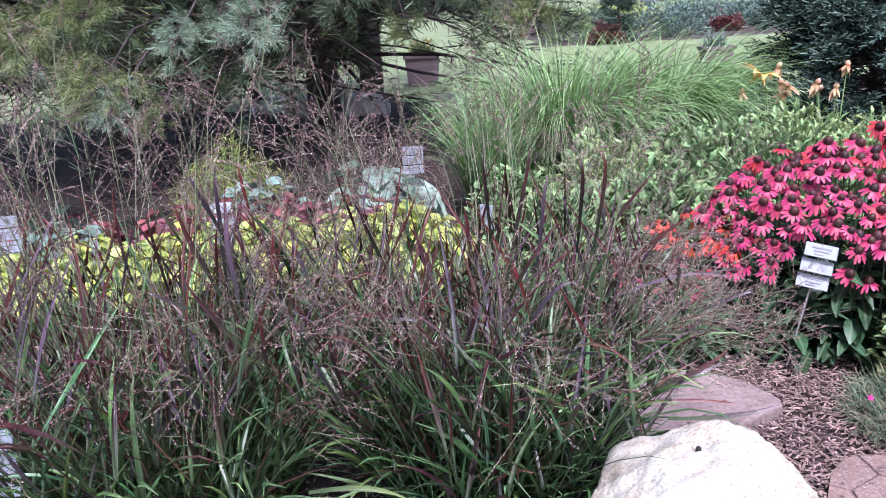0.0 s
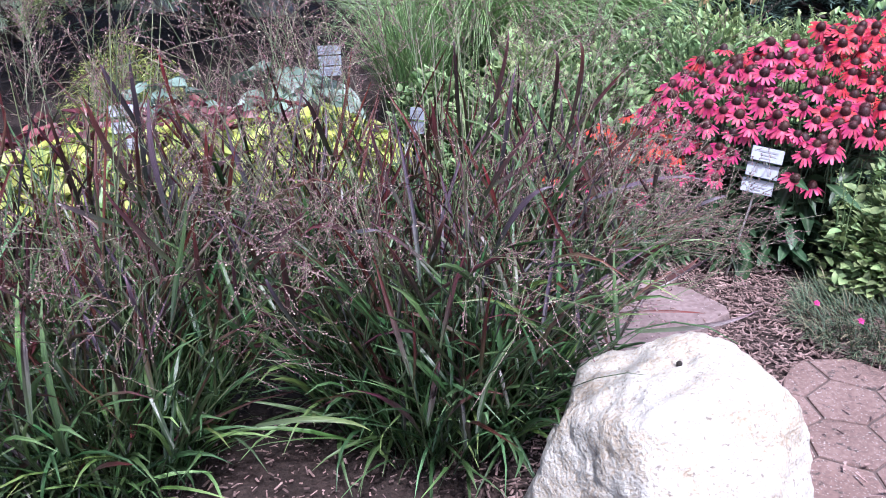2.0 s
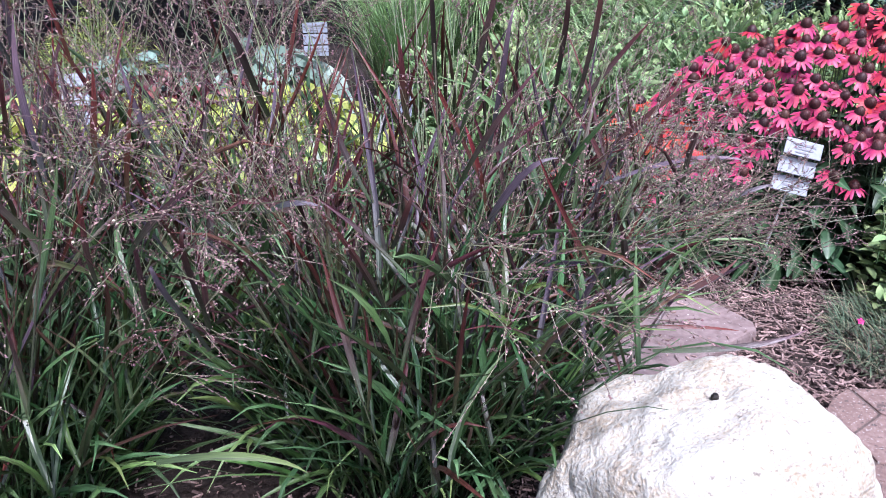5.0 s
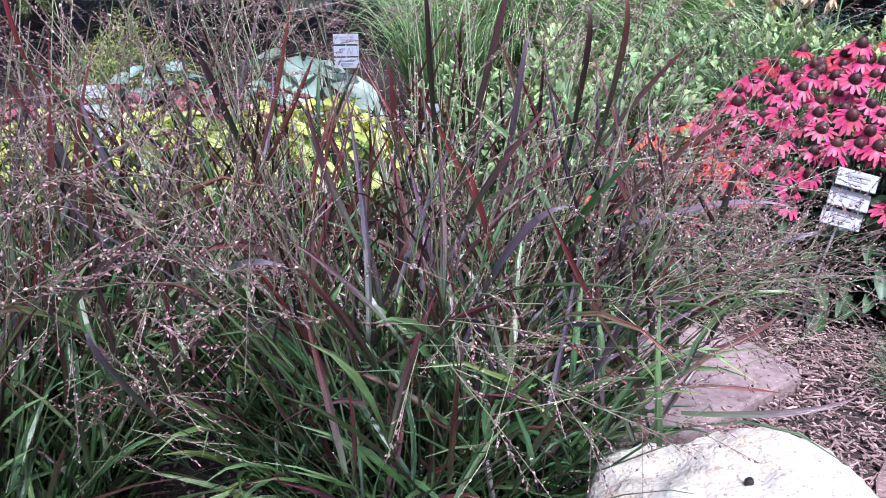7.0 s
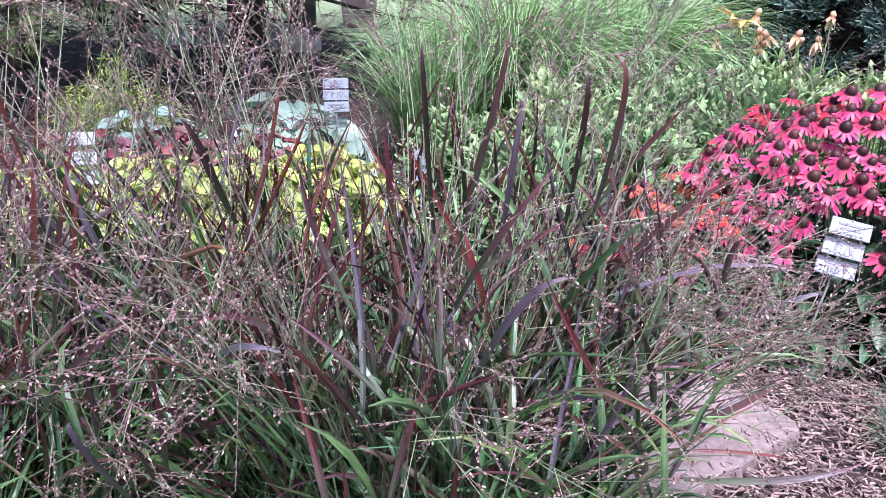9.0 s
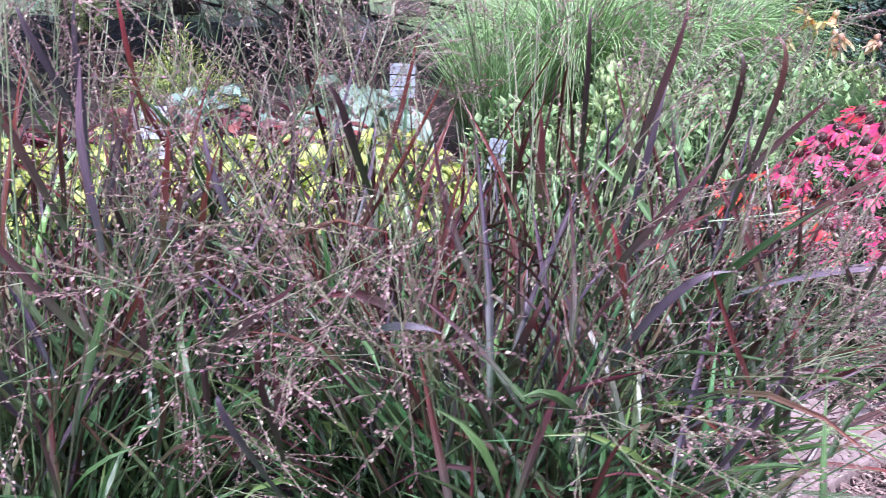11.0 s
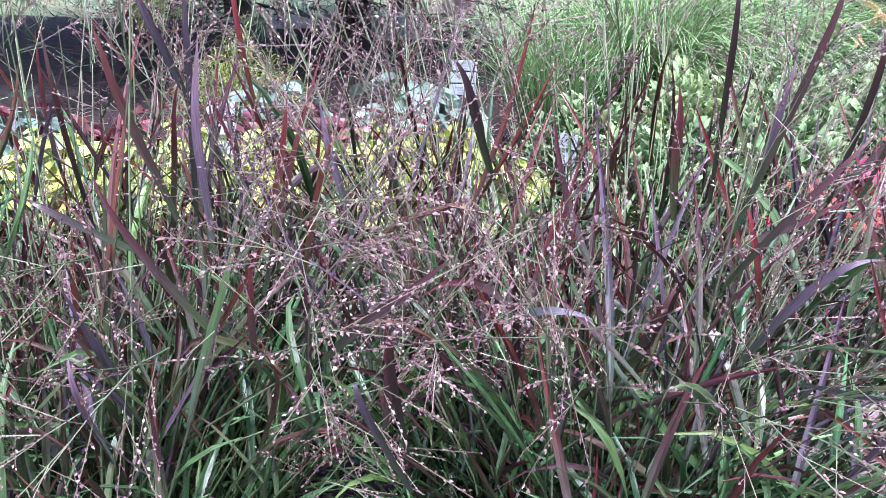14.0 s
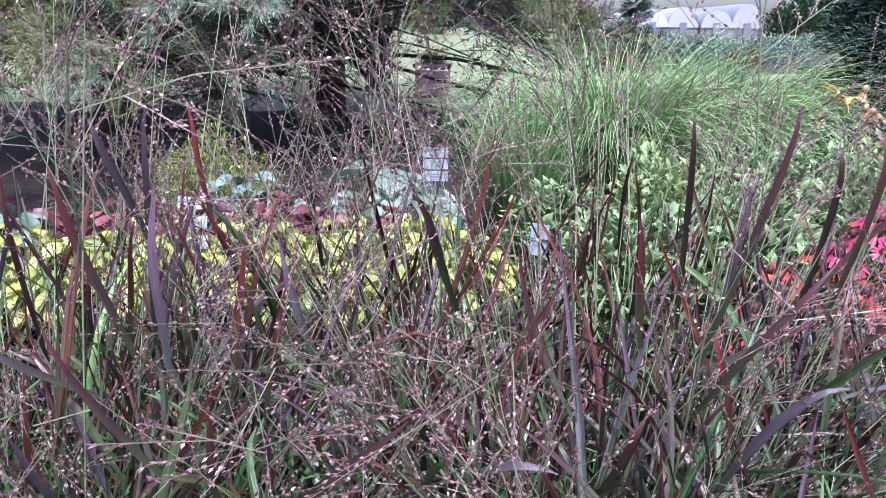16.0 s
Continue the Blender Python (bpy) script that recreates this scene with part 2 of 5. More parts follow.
def speckled(name, stops, dark, pale, scale, fine, dark_from, pale_from, rough=0.85, dist=0.01, bump=0.8):
    """Stone with dark pits and pale grains over a mottled ground."""
    m = surface(name, stops, scale, fine, rough, bump, dist, var=0.08)
    n, l = m.node_tree.nodes, m.node_tree.links
    bsdf = n["Principled BSDF"]
    col = bsdf.inputs["Base Color"].links[0].from_socket
    co = n.new("ShaderNodeTexCoord")
    for k, (tint, at, sc, det) in enumerate(((dark, dark_from, fine * 0.6, 8), (pale, pale_from, fine * 2.2, 2))):
        t = n.new("ShaderNodeTexNoise")
        t.inputs["Scale"].default_value, t.inputs["Detail"].default_value, t.inputs["Roughness"].default_value = sc, det, 0.7
        off = n.new("ShaderNodeVectorMath")
        off.inputs[1].default_value = (3.1 * k, 5.7, 1.3)
        l.new(co.outputs["Object"], off.inputs[0])
        l.new(off.outputs[0], t.inputs["Vector"])
        mr = n.new("ShaderNodeMapRange")
        mr.inputs[1].default_value, mr.inputs[2].default_value = at, at + 0.06
        l.new(t.outputs["Fac"], mr.inputs[0])
        mx = n.new("ShaderNodeMix")
        mx.data_type = "RGBA"
        l.new(mr.outputs[0], mx.inputs["Factor"])
        l.new(col, mx.inputs["A"])
        mx.inputs["B"].default_value = (*tint, 1)
        col = mx.outputs["Result"]
    l.new(col, bsdf.inputs["Base Color"])
    return m


SLAB = speckled("mauve_flagstone", [(0.3, (0.12, 0.08, 0.076)), (0.5, (0.2, 0.145, 0.138)), (0.7, (0.29, 0.225, 0.215))], (0.09, 0.064, 0.06), (0.44, 0.4, 0.385), 9, 60, 0.58, 0.67, 0.85, 0.006)
PAVER = speckled("pebbly_concrete_paver", [(0.3, (0.1, 0.062, 0.052)), (0.5, (0.17, 0.11, 0.095)), (0.7, (0.26, 0.18, 0.16))], (0.06, 0.045, 0.04), (0.42, 0.38, 0.36), 5, 90, 0.57, 0.62, 0.85, 0.006)
JOINT = surface("dusty_joint_sand", [(0.3, (0.05, 0.034, 0.03)), (0.7, (0.13, 0.095, 0.085))], 30, 200, 0.95, 0.6, 0.003)
ROCK = speckled("pale_limestone", [(0.3, (0.24, 0.18, 0.12)), (0.42, (0.41, 0.345, 0.26)), (0.54, (0.46, 0.44, 0.385)), (0.75, (0.53, 0.525, 0.48))], (0.23, 0.2, 0.17), (0.64, 0.64, 0.6), 9, 170, 0.57, 0.7, 0.9, 0.01, 0.9)
EDGE_ROCK = surface("whitish_fieldstone", [(0.3, (0.4, 0.36, 0.33)), (0.6, (0.7, 0.68, 0.65))], 6, 40, 0.85, 0.6, 0.01)
DARK_METAL = surface("dark_bolt_metal", [(0.3, (0.02, 0.02, 0.02)), (0.7, (0.08, 0.07, 0.06))], 80, 300, 0.5, 0.2, 0.001, 0.8)
# green blades darken towards the foot, painting the shade inside the clump
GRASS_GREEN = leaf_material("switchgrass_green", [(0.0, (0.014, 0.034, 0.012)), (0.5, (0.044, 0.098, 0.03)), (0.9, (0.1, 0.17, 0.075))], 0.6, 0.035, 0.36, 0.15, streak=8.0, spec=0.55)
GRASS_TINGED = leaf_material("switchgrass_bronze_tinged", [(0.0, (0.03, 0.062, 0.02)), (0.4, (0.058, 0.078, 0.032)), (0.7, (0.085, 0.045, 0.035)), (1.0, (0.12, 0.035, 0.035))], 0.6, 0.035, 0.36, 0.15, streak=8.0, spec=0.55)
PANICLE = leaf_material("switchgrass_panicle_branch", [(0.0, (0.17, 0.2, 0.11)), (0.5, (0.17, 0.15, 0.1)), (1.0, (0.16, 0.1, 0.095))], 0.5, 0.03, 0.5, 0.1)
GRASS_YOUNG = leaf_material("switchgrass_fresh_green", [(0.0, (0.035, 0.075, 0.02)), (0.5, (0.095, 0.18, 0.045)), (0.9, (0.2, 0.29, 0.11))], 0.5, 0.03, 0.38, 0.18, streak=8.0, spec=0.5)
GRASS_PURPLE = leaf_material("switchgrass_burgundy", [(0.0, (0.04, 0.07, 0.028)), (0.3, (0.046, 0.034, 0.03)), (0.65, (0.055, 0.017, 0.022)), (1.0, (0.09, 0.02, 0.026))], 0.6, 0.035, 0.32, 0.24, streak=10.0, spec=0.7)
# violet-grey base colour carries the sheen of sky on the blades
GRASS_VIOLET_SHEEN = leaf_material("switchgrass_violet_sheen", [(0.0, (0.05, 0.07, 0.05)), (0.35, (0.075, 0.058, 0.08)), (1.0, (0.115, 0.07, 0.1))], 0.55, 0.03, 0.38, 0.12, streak=10.0, spec=0.5)
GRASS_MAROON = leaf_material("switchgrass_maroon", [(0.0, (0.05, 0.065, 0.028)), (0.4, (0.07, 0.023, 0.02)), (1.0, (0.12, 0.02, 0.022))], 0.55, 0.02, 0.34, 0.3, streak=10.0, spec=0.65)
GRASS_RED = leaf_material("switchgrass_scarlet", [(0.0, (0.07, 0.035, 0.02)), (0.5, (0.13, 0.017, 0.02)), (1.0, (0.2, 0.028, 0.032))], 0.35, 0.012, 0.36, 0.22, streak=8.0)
STALK = leaf_material("switchgrass_stalk", [(0.0, (0.085, 0.14, 0.06)), (0.6, (0.13, 0.17, 0.09)), (1.0, (0.16, 0.14, 0.105))], 0.4, 0.03, 0.45, 0.0)
CULM = leaf_material("switchgrass_bare_culm", [(0.0, (0.1, 0.16, 0.06)), (0.6, (0.19, 0.26, 0.13)), (1.0, (0.24, 0.25, 0.15))], 0.35, 0.03, 0.4, 0.0)
SPIKELET = leaf_material("switchgrass_seed", [(0.0, (0.095, 0.045, 0.05)), (0.45, (0.19, 0.095, 0.105)), (0.75, (0.27, 0.165, 0.165)), (1.0, (0.36, 0.3, 0.235))], 0.5, 0.035, 0.55, 0.15)
PETAL_PINK = leaf_material("petal_hot_pink", [(0.0, (0.22, 0.01, 0.04)), (0.5, (0.46, 0.032, 0.115)), (1.0, (0.58, 0.1, 0.2))], 0.15, 0.015, 0.5, 0.25)
PETAL_MAGENTA = leaf_material("petal_magenta", [(0.0, (0.4, 0.015, 0.14)), (1.0, (0.6, 0.04, 0.25))], 0.1, 0.01, 0.5, 0.25)
PETAL_RED = leaf_material("petal_coral_red", [(0.0, (0.28, 0.012, 0.025)), (0.5, (0.5, 0.025, 0.055)), (1.0, (0.6, 0.07, 0.1))], 0.15, 0.012, 0.5, 0.25)
PETAL_ORANGE = leaf_material("petal_orange_red", [(0.0, (0.4, 0.03, 0.015)), (1.0, (0.62, 0.08, 0.045))], 0.15, 0.012, 0.5, 0.25)
CONE = leaf_material("cone_dark_brown", [(0.0, (0.022, 0.006, 0.008)), (1.0, (0.075, 0.016, 0.014))], 0.4, 0.02, 0.6, 0.0)
LEAF_DARK = leaf_material("leaf_dark_green", [(0.0, (0.018, 0.044, 0.018)), (1.0, (0.036, 0.082, 0.034))], 0.4, 0.02, 0.42, 0.18, vein=0.15)
LEAF_MID = leaf_material("leaf_mid_green", [(0.0, (0.09, 0.15, 0.06)), (1.0, (0.24, 0.345, 0.15))], 0.6, 0.03, 0.6, 0.28, vein=0.06, spec=0.3)
LEAF_PALE = leaf_material("leaf_pale_green", [(0.0, (0.14, 0.21, 0.08)), (1.0, (0.31, 0.41, 0.165))], 0.4, 0.03, 0.5, 0.25)
LEAF_LIME = leaf_material("leaf_lime_gold", [(0.0, (0.24, 0.3, 0.05)), (1.0, (0.48, 0.52, 0.15))], 0.35, 0.025, 0.5, 0.3)
LEAF_PLUM = leaf_material("leaf_plum_red", [(0.0, (0.09, 0.024, 0.03)), (1.0, (0.235, 0.07, 0.08))], 0.4, 0.02, 0.45, 0.2)
LEAF_HOSTA = leaf_material("leaf_blue_hosta", [(0.0, (0.1, 0.155, 0.115)), (1.0, (0.225, 0.3, 0.245))], 0.2, 0.012, 0.5, 0.18, 20.0)
LEAF_DIAN = leaf_material("dianthus_leaf", [(0.0, (0.035, 0.05, 0.028)), (0.6, (0.07, 0.11, 0.065)), (1.0, (0.16, 0.19, 0.11))], 0.45, 0.03, 0.6, 0.15)
LEAF_STRAW = leaf_material("dry_straw_leaf", [(0.0, (0.16, 0.13, 0.08)), (1.0, (0.36, 0.31, 0.2))], 0.35, 0.02, 0.6, 0.1)
LEAF_SAGE = leaf_material("leaf_sage_grey", [(0.0, (0.075, 0.125, 0.095)), (1.0, (0.17, 0.245, 0.2))], 0.35, 0.015, 0.6, 0.15)
LEAF_GOLD = leaf_material("conifer_gold_spray", [(0.0, (0.1, 0.13, 0.03)), (1.0, (0.34, 0.38, 0.1))], 0.4, 0.02, 0.55, 0.2)
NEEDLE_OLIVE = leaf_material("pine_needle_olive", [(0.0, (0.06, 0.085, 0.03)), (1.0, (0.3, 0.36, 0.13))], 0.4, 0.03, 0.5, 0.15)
# dark first stop paints the shaded hollow at the foot of the mound
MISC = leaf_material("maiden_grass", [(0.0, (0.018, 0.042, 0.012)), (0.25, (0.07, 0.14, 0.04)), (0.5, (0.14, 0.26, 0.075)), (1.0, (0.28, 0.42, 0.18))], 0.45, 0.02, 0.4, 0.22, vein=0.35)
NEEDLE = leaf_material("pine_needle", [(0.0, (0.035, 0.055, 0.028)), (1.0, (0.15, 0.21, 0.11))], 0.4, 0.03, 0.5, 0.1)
# dead brown needles, darkened to paint the shade within the boughs
NEEDLE_DEAD_SHADED = leaf_material("pine_needle_brown_shaded", [(0.0, (0.028, 0.02, 0.018)), (1.0, (0.075, 0.05, 0.046))], 0.5, 0.03, 0.7, 0.05)
# bluish needles, brightened so the near tufts look lit against the interior
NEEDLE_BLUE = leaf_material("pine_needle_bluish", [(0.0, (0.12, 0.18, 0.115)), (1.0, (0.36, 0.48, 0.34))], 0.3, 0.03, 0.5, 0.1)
# pale needle tips paint bluish-grey highlights onto the dark boughs
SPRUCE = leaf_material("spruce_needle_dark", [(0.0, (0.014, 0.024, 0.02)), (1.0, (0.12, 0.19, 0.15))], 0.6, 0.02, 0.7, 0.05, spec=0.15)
BARK = surface("conifer_bark", [(0.3, (0.03, 0.024, 0.022)), (0.7, (0.12, 0.09, 0.085))], 8, 60, 0.95, 0.8, 0.01)
TWIG = surface("bare_twig_bark", [(0.3, (0.028, 0.02, 0.019)), (0.7, (0.105, 0.078, 0.075))], 20, 90, 0.95, 0.5, 0.002, var=0.5)
LILY_Y = leaf_material("lily_apricot", [(0.0, (0.72, 0.42, 0.08)), (1.0, (0.82, 0.6, 0.26))], 0.15, 0.02, 0.5, 0.3)
LILY_P = leaf_material("lily_faded_peach", [(0.0, (0.55, 0.3, 0.14)), (1.0, (0.72, 0.49, 0.34))], 0.2, 0.02, 0.5, 0.3)
PLATE = surface("label_white_plastic", [(0.3, (0.2, 0.225, 0.265)), (0.7, (0.28, 0.305, 0.35))], 12, 90, 0.4, 0.1, 0.001, var=0.04)
PRINT = surface("label_grey_print", [(0.3, (0.14, 0.14, 0.16)), (0.7, (0.21, 0.21, 0.235))], 40, 200, 0.6, 0.1, 0.001)
STEEL = surface("label_stake_steel", [(0.3, (0.28, 0.28, 0.28)), (0.7, (0.45, 0.45, 0.45))], 30, 150, 0.45, 0.1, 0.001, 0.7)
BOX = surface("planter_mauve_wood", [(0.3, (0.14, 0.095, 0.11)), (0.7, (0.24, 0.17, 0.19))], 6, 60, 0.8, 0.3, 0.004)
SHRUB_BLUE = leaf_material("far_shrub_blue_green", [(0.0, (0.07, 0.12, 0.1)), (1.0, (0.17, 0.24, 0.2))], 0.4, 0.02, 0.6, 0.15)
SHRUB_RED = leaf_material("far_shrub_maroon", [(0.0, (0.08, 0.025, 0.025)), (1.0, (0.18, 0.06, 0.055))], 0.4, 0.02, 0.6, 0.15)
LEAF_MINT = leaf_material("leaf_mint_green", [(0.0, (0.13, 0.2, 0.075)), (1.0, (0.29, 0.38, 0.16))], 0.4, 0.03, 0.65, 0.35, vein=0.1)
FILM = surface("greenhouse_film", [(0.3, (0.29, 0.3, 0.33)), (0.7, (0.36, 0.37, 0.41))], 0.3, 3, 0.5, 0.1, 0.01)
GH_WALL = surface("greenhouse_side_dark", [(0.3, (0.1, 0.1, 0.13)), (0.7, (0.17, 0.17, 0.21))], 0.5, 4, 0.7, 0.1, 0.01)


# ---- ground ----
def sheet(name, x0, x1, y0, y1, nx, ny, z, rough, mat, wobble=0.0, seed=0):
    bm = bmesh.new()
    rows = []
    for j in range(ny + 1):
        row = []
        for i in range(nx + 1):
            x, y = x0 + (x1 - x0) * i / nx, y0 + (y1 - y0) * j / ny
            h = rough * noise.noise((x * 3 + seed, y * 3, 0)) + rough * 0.6 * noise.noise((x * 11, y * 11 + seed, 2))
            edge = min(i, nx - i, j, ny - j)
            if edge == 0:
                x += wobble * noise.noise((x * 0.7, y * 0.7, 5 + seed))
                y += wobble * noise.noise((x * 0.7, y * 0.7, 9 + seed))
                h = -0.03
            row.append(bm.verts.new((x, y, z + h)))
        rows.append(row)
    for j in range(ny):
        for i in range(nx):
            bm.faces.new((rows[j][i], rows[j][i + 1], rows[j + 1][i + 1], rows[j + 1][i]))
    ob = new(name, bm_mesh(name, bm, [mat], True))
    return ob


ground = sheet("ground", -1500, 1500, -600, 2400, 10, 10, -0.05, 0.0, G_LAWN)
tagged(ground, "pale mown green lawn reaching to the horizon", "lawn", kind="structure")
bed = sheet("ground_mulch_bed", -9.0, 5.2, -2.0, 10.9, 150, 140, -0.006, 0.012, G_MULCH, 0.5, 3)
tagged(bed, "planting bed covered with shredded brown bark mulch", "mulch bed", kind="structure")

SLAB_A = [(0.58, 2.36), (0.64, 2.7), (0.78, 2.8), (0.9, 2.76), (0.998, 2.69), (1.055, 2.575), (1.05, 2.54), (0.925, 2.45), (0.76, 2.33)]
PAVE = [(1.05, 2.22), (1.09, 2.27), (1.133, 2.3), (1.24, 2.295), (1.3, 2.22), (1.4, 2.1), (1.48, 1.9), (1.5, 1.5), (1.2, 1.3), (0.92, 1.5), (0.88, 1.85), (0.96, 2.02)]


def inside(pts, x, y):
    hit, n = False, len(pts)
    for i in range(n):
        (xa, ya), (xb, yb) = pts[i], pts[i - 1]
        if (ya > y) != (yb > y) and x < (xb - xa) * (y - ya) / (yb - ya) + xa:
            hit = not hit
    return hit


def clip(poly, nx, ny, d):
    """Keep the part of poly where nx * x + ny * y <= d."""
    res = []
    for i, (xb, yb) in enumerate(poly):
        xa, ya = poly[i - 1]
        da, db = nx * xa + ny * ya - d, nx * xb + ny * yb - d
        if (da > 0) != (db > 0):
            t = da / (da - db)
            res.append((xa + (xb - xa) * t, ya + (yb - ya) * t))
        if db <= 0:
            res.append((xb, yb))
    return res


slab = new("stepping_stone", prism("stepping_stone", SLAB_A, -0.03, 0.032, SLAB, 0.008))
tagged(slab, "flat reddish sandstone stepping slab set in bark mulch", "stepping stone")
paving = thing("ground_paving", (0, 0, 0), "path of dusty pink paving stones with narrow joints", "paving", kind="structure")
part("joint_bed", prism("joint_bed", PAVE, -0.035, 0.0195, JOINT, 0.0), None, paving, "dusty brown joint filling")
rng = random.Random(77)
seeds = [(0.85 + 0.15 * i + 0.072 * (j % 2) + rng.uniform(-0.014, 0.014), 1.35 + 0.127 * j + rng.uniform(-0.014, 0.014)) for j in range(8) for i in range(5)]
for i, (sx, sy) in enumerate(seeds):
    poly = PAVE
    for j, (ox, oy) in enumerate(seeds):
        if i != j:
            dx, dy = ox - sx, oy - sy
            ln = math.hypot(dx, dy)
            poly = clip(poly, dx / ln, dy / ln, (dx * (sx + ox) + dy * (sy + oy)) / 2 / ln - 0.003)
    if len(poly) > 2:
        part("paving_stone", prism("paving_stone", poly, -0.03, 0.0225 + 0.0008 * ((i * 7) % 3), PAVER, 0.003), None, paving)


def chips(name, n, region, label, seed, lmin=0.008, lmax=0.034):
    rng, b, done = random.Random(seed), Build(), 0
    x0, x1, y0, y1 = region
    while done < n:
        x, y = rng.uniform(x0 - 0.25, x1 + 0.25), rng.uniform(y0 - 0.25, y1 + 0.25)
        rim = min(x - x0, x1 - x, y - y0, y1 - y) + 0.3 * noise.noise((x * 2, y * 2, seed))
        if rng.random() > 0.5 + rim / 0.5:
            continue
        if inside(SLAB_A, x, y) and rng.random() < 0.97 or inside(PAVE, x, y) and rng.random() < 0.985:
            continue
        on = inside(SLAB_A, x, y) or inside(PAVE, x, y)
        m = pose(x, y, 0.034 if on else 0.004 + rng.random() * 0.012, rng.gauss(0, 14), rng.gauss(0, 14), rng.uniform(0, 360))
        ln = lmin + (lmax - lmin) * rng.random() ** 2 * 1.4
        b.box(m, ln, min(ln * 0.45, rng.uniform(0.001, 0.0052)), rng.uniform(0.0008, 0.0025))
        done += 1
    ob = new(name, b.mesh(name, [CHIP]))
    return tagged(ob, label, "mulch", kind="stuff")


chips("bark_chips", 27000, (0.35, 1.75, 1.2, 3.05), "loose reddish brown bark chips over the bed", 1, 0.004, 0.025)
chips("bark_chips", 14000, (-1.6, 0.7, 1.0, 3.6), "loose brown bark chips under the grasses", 2, 0.004, 0.016)
chips("bark_chips", 11000, (-1.5, 0.75, 2.5, 3.4), "loose pinkish brown bark chips behind the grasses", 4, 0.01, 0.034)
chips("bark_chips", 1500, (-2.4, 0.4, 3.5, 6.4), "weathered bark chips and twigs beneath the pine", 3, 0.02, 0.075)


# ---- boulder ----
def boulder(name, size, planes, mat, seed, sub=5, rough=0.02):
    bm = bmesh.new()
    bmesh.ops.create_icosphere(bm, subdivisions=sub, radius=1.0)
    for v in bm.verts:
        d = v.co.normalized()
        r = 1.0 + 0.10 * noise.noise(d * 1.3 + Vector((seed, 0, 0))) + 0.05 * noise.noise(d * 3.1 + Vector((0, seed, 0)))
        box = (abs(d.x) ** 4 + abs(d.y) ** 4 + abs(d.z) ** 4) ** 0.25
        p = d * r * 1.06 * (0.4 + 0.6 / box)
        for px, py, pz, dist in planes:
            k = Vector((px, py, pz)).normalized()
            over = p.dot(k) - dist
            if over > 0:
                p -= k * (over * 0.88)
        fine = noise.fractal(d * 6 + Vector((seed, seed, 0)), 0.7, 2.1, 5) * rough
        pit = -rough * 1.6 * max(0.0, noise.noise(d * 9 + Vector((0, 0, seed))) - 0.25)
        p += d * (fine + pit)
        v.co = (p.x * size[0], p.y * size[1], p.z * size[2])
    me = bm_mesh(name, bm, [mat], True)
    return me


def chipped_rock(name, planes, mat, seed, sharp=20, sub=6, rough=0.005):
    """A stone cut by rounded-off planes (normal, distance from its middle), with a pitted skin."""
    bm = bmesh.new()
    bmesh.ops.create_icosphere(bm, subdivisions=sub, radius=1.0)
    cuts = [(Vector(k).normalized(), dist) for k, dist in planes]
    for v in bm.verts:
        d = v.co.normalized()
        r = sum(max(0.0, d.dot(k) / dist) ** sharp for k, dist in cuts) ** (-1 / sharp)
        big = noise.noise(d * 2.3 + Vector((seed, 0, 0))) * 0.012 + noise.noise(d * 5 + Vector((0, seed, 0))) * 0.006
        skin = noise.fractal(d * 9 + Vector((seed, seed, 0)), 0.7, 2.1, 5) * rough - rough * 2.2 * max(0.0, noise.noise(d * 15 + Vector((0, 0, seed))) - 0.22)
        v.co = d * (r + big + skin)
        v.co.x -= 0.3 * max(0.0, 0.07 - v.co.z) * max(0.0, -d.x)
    return bm_mesh(name, bm, [mat], True)


rock = thing("boulder", (0.645, 1.80, 0.0), "large pale limestone boulder with rough chipped faces", "boulder")
stone = chipped_rock("stone", [((0.05, 0.03, 1), 0.245), ((0.66, 0.1, 0.75), 0.238), ((0.97, 0.1, 0.2), 0.205), ((-0.45, 0.1, 0.88), 0.212), ((-0.86, -0.46, 0.15), 0.186),
                              ((-0.9, 0.4, 0.15), 0.205), ((0.08, -0.9, 0.42), 0.2), ((0.1, -1, 0.08), 0.222), ((0.74, -0.66, 0.2), 0.205), ((0, 1, 0.2), 0.185), ((0, 0.6, 0.8), 0.237), ((0.6, 0.75, 0.3), 0.22), ((0, 0, -1), 0.2)], ROCK, 4.2)
part("stone", stone, None, rock, m=pose(0.01, -0.01, 0.12))
bb = Build()
bb.tube([Vector((0, 0, -0.03)), Vector((0, 0, 0.008)), Vector((0, 0, 0.011))], [0.005, 0.005, 0.003], 10)
part("bolt", bb, DARK_METAL, rock, "small dark metal bolt",
     m=pose(0.001, -0.012, 0.12 + max(v.co.z for v in stone.vertices if math.hypot(v.co.x + 0.009, v.co.y + 0.002) < 0.015) - 0.008))


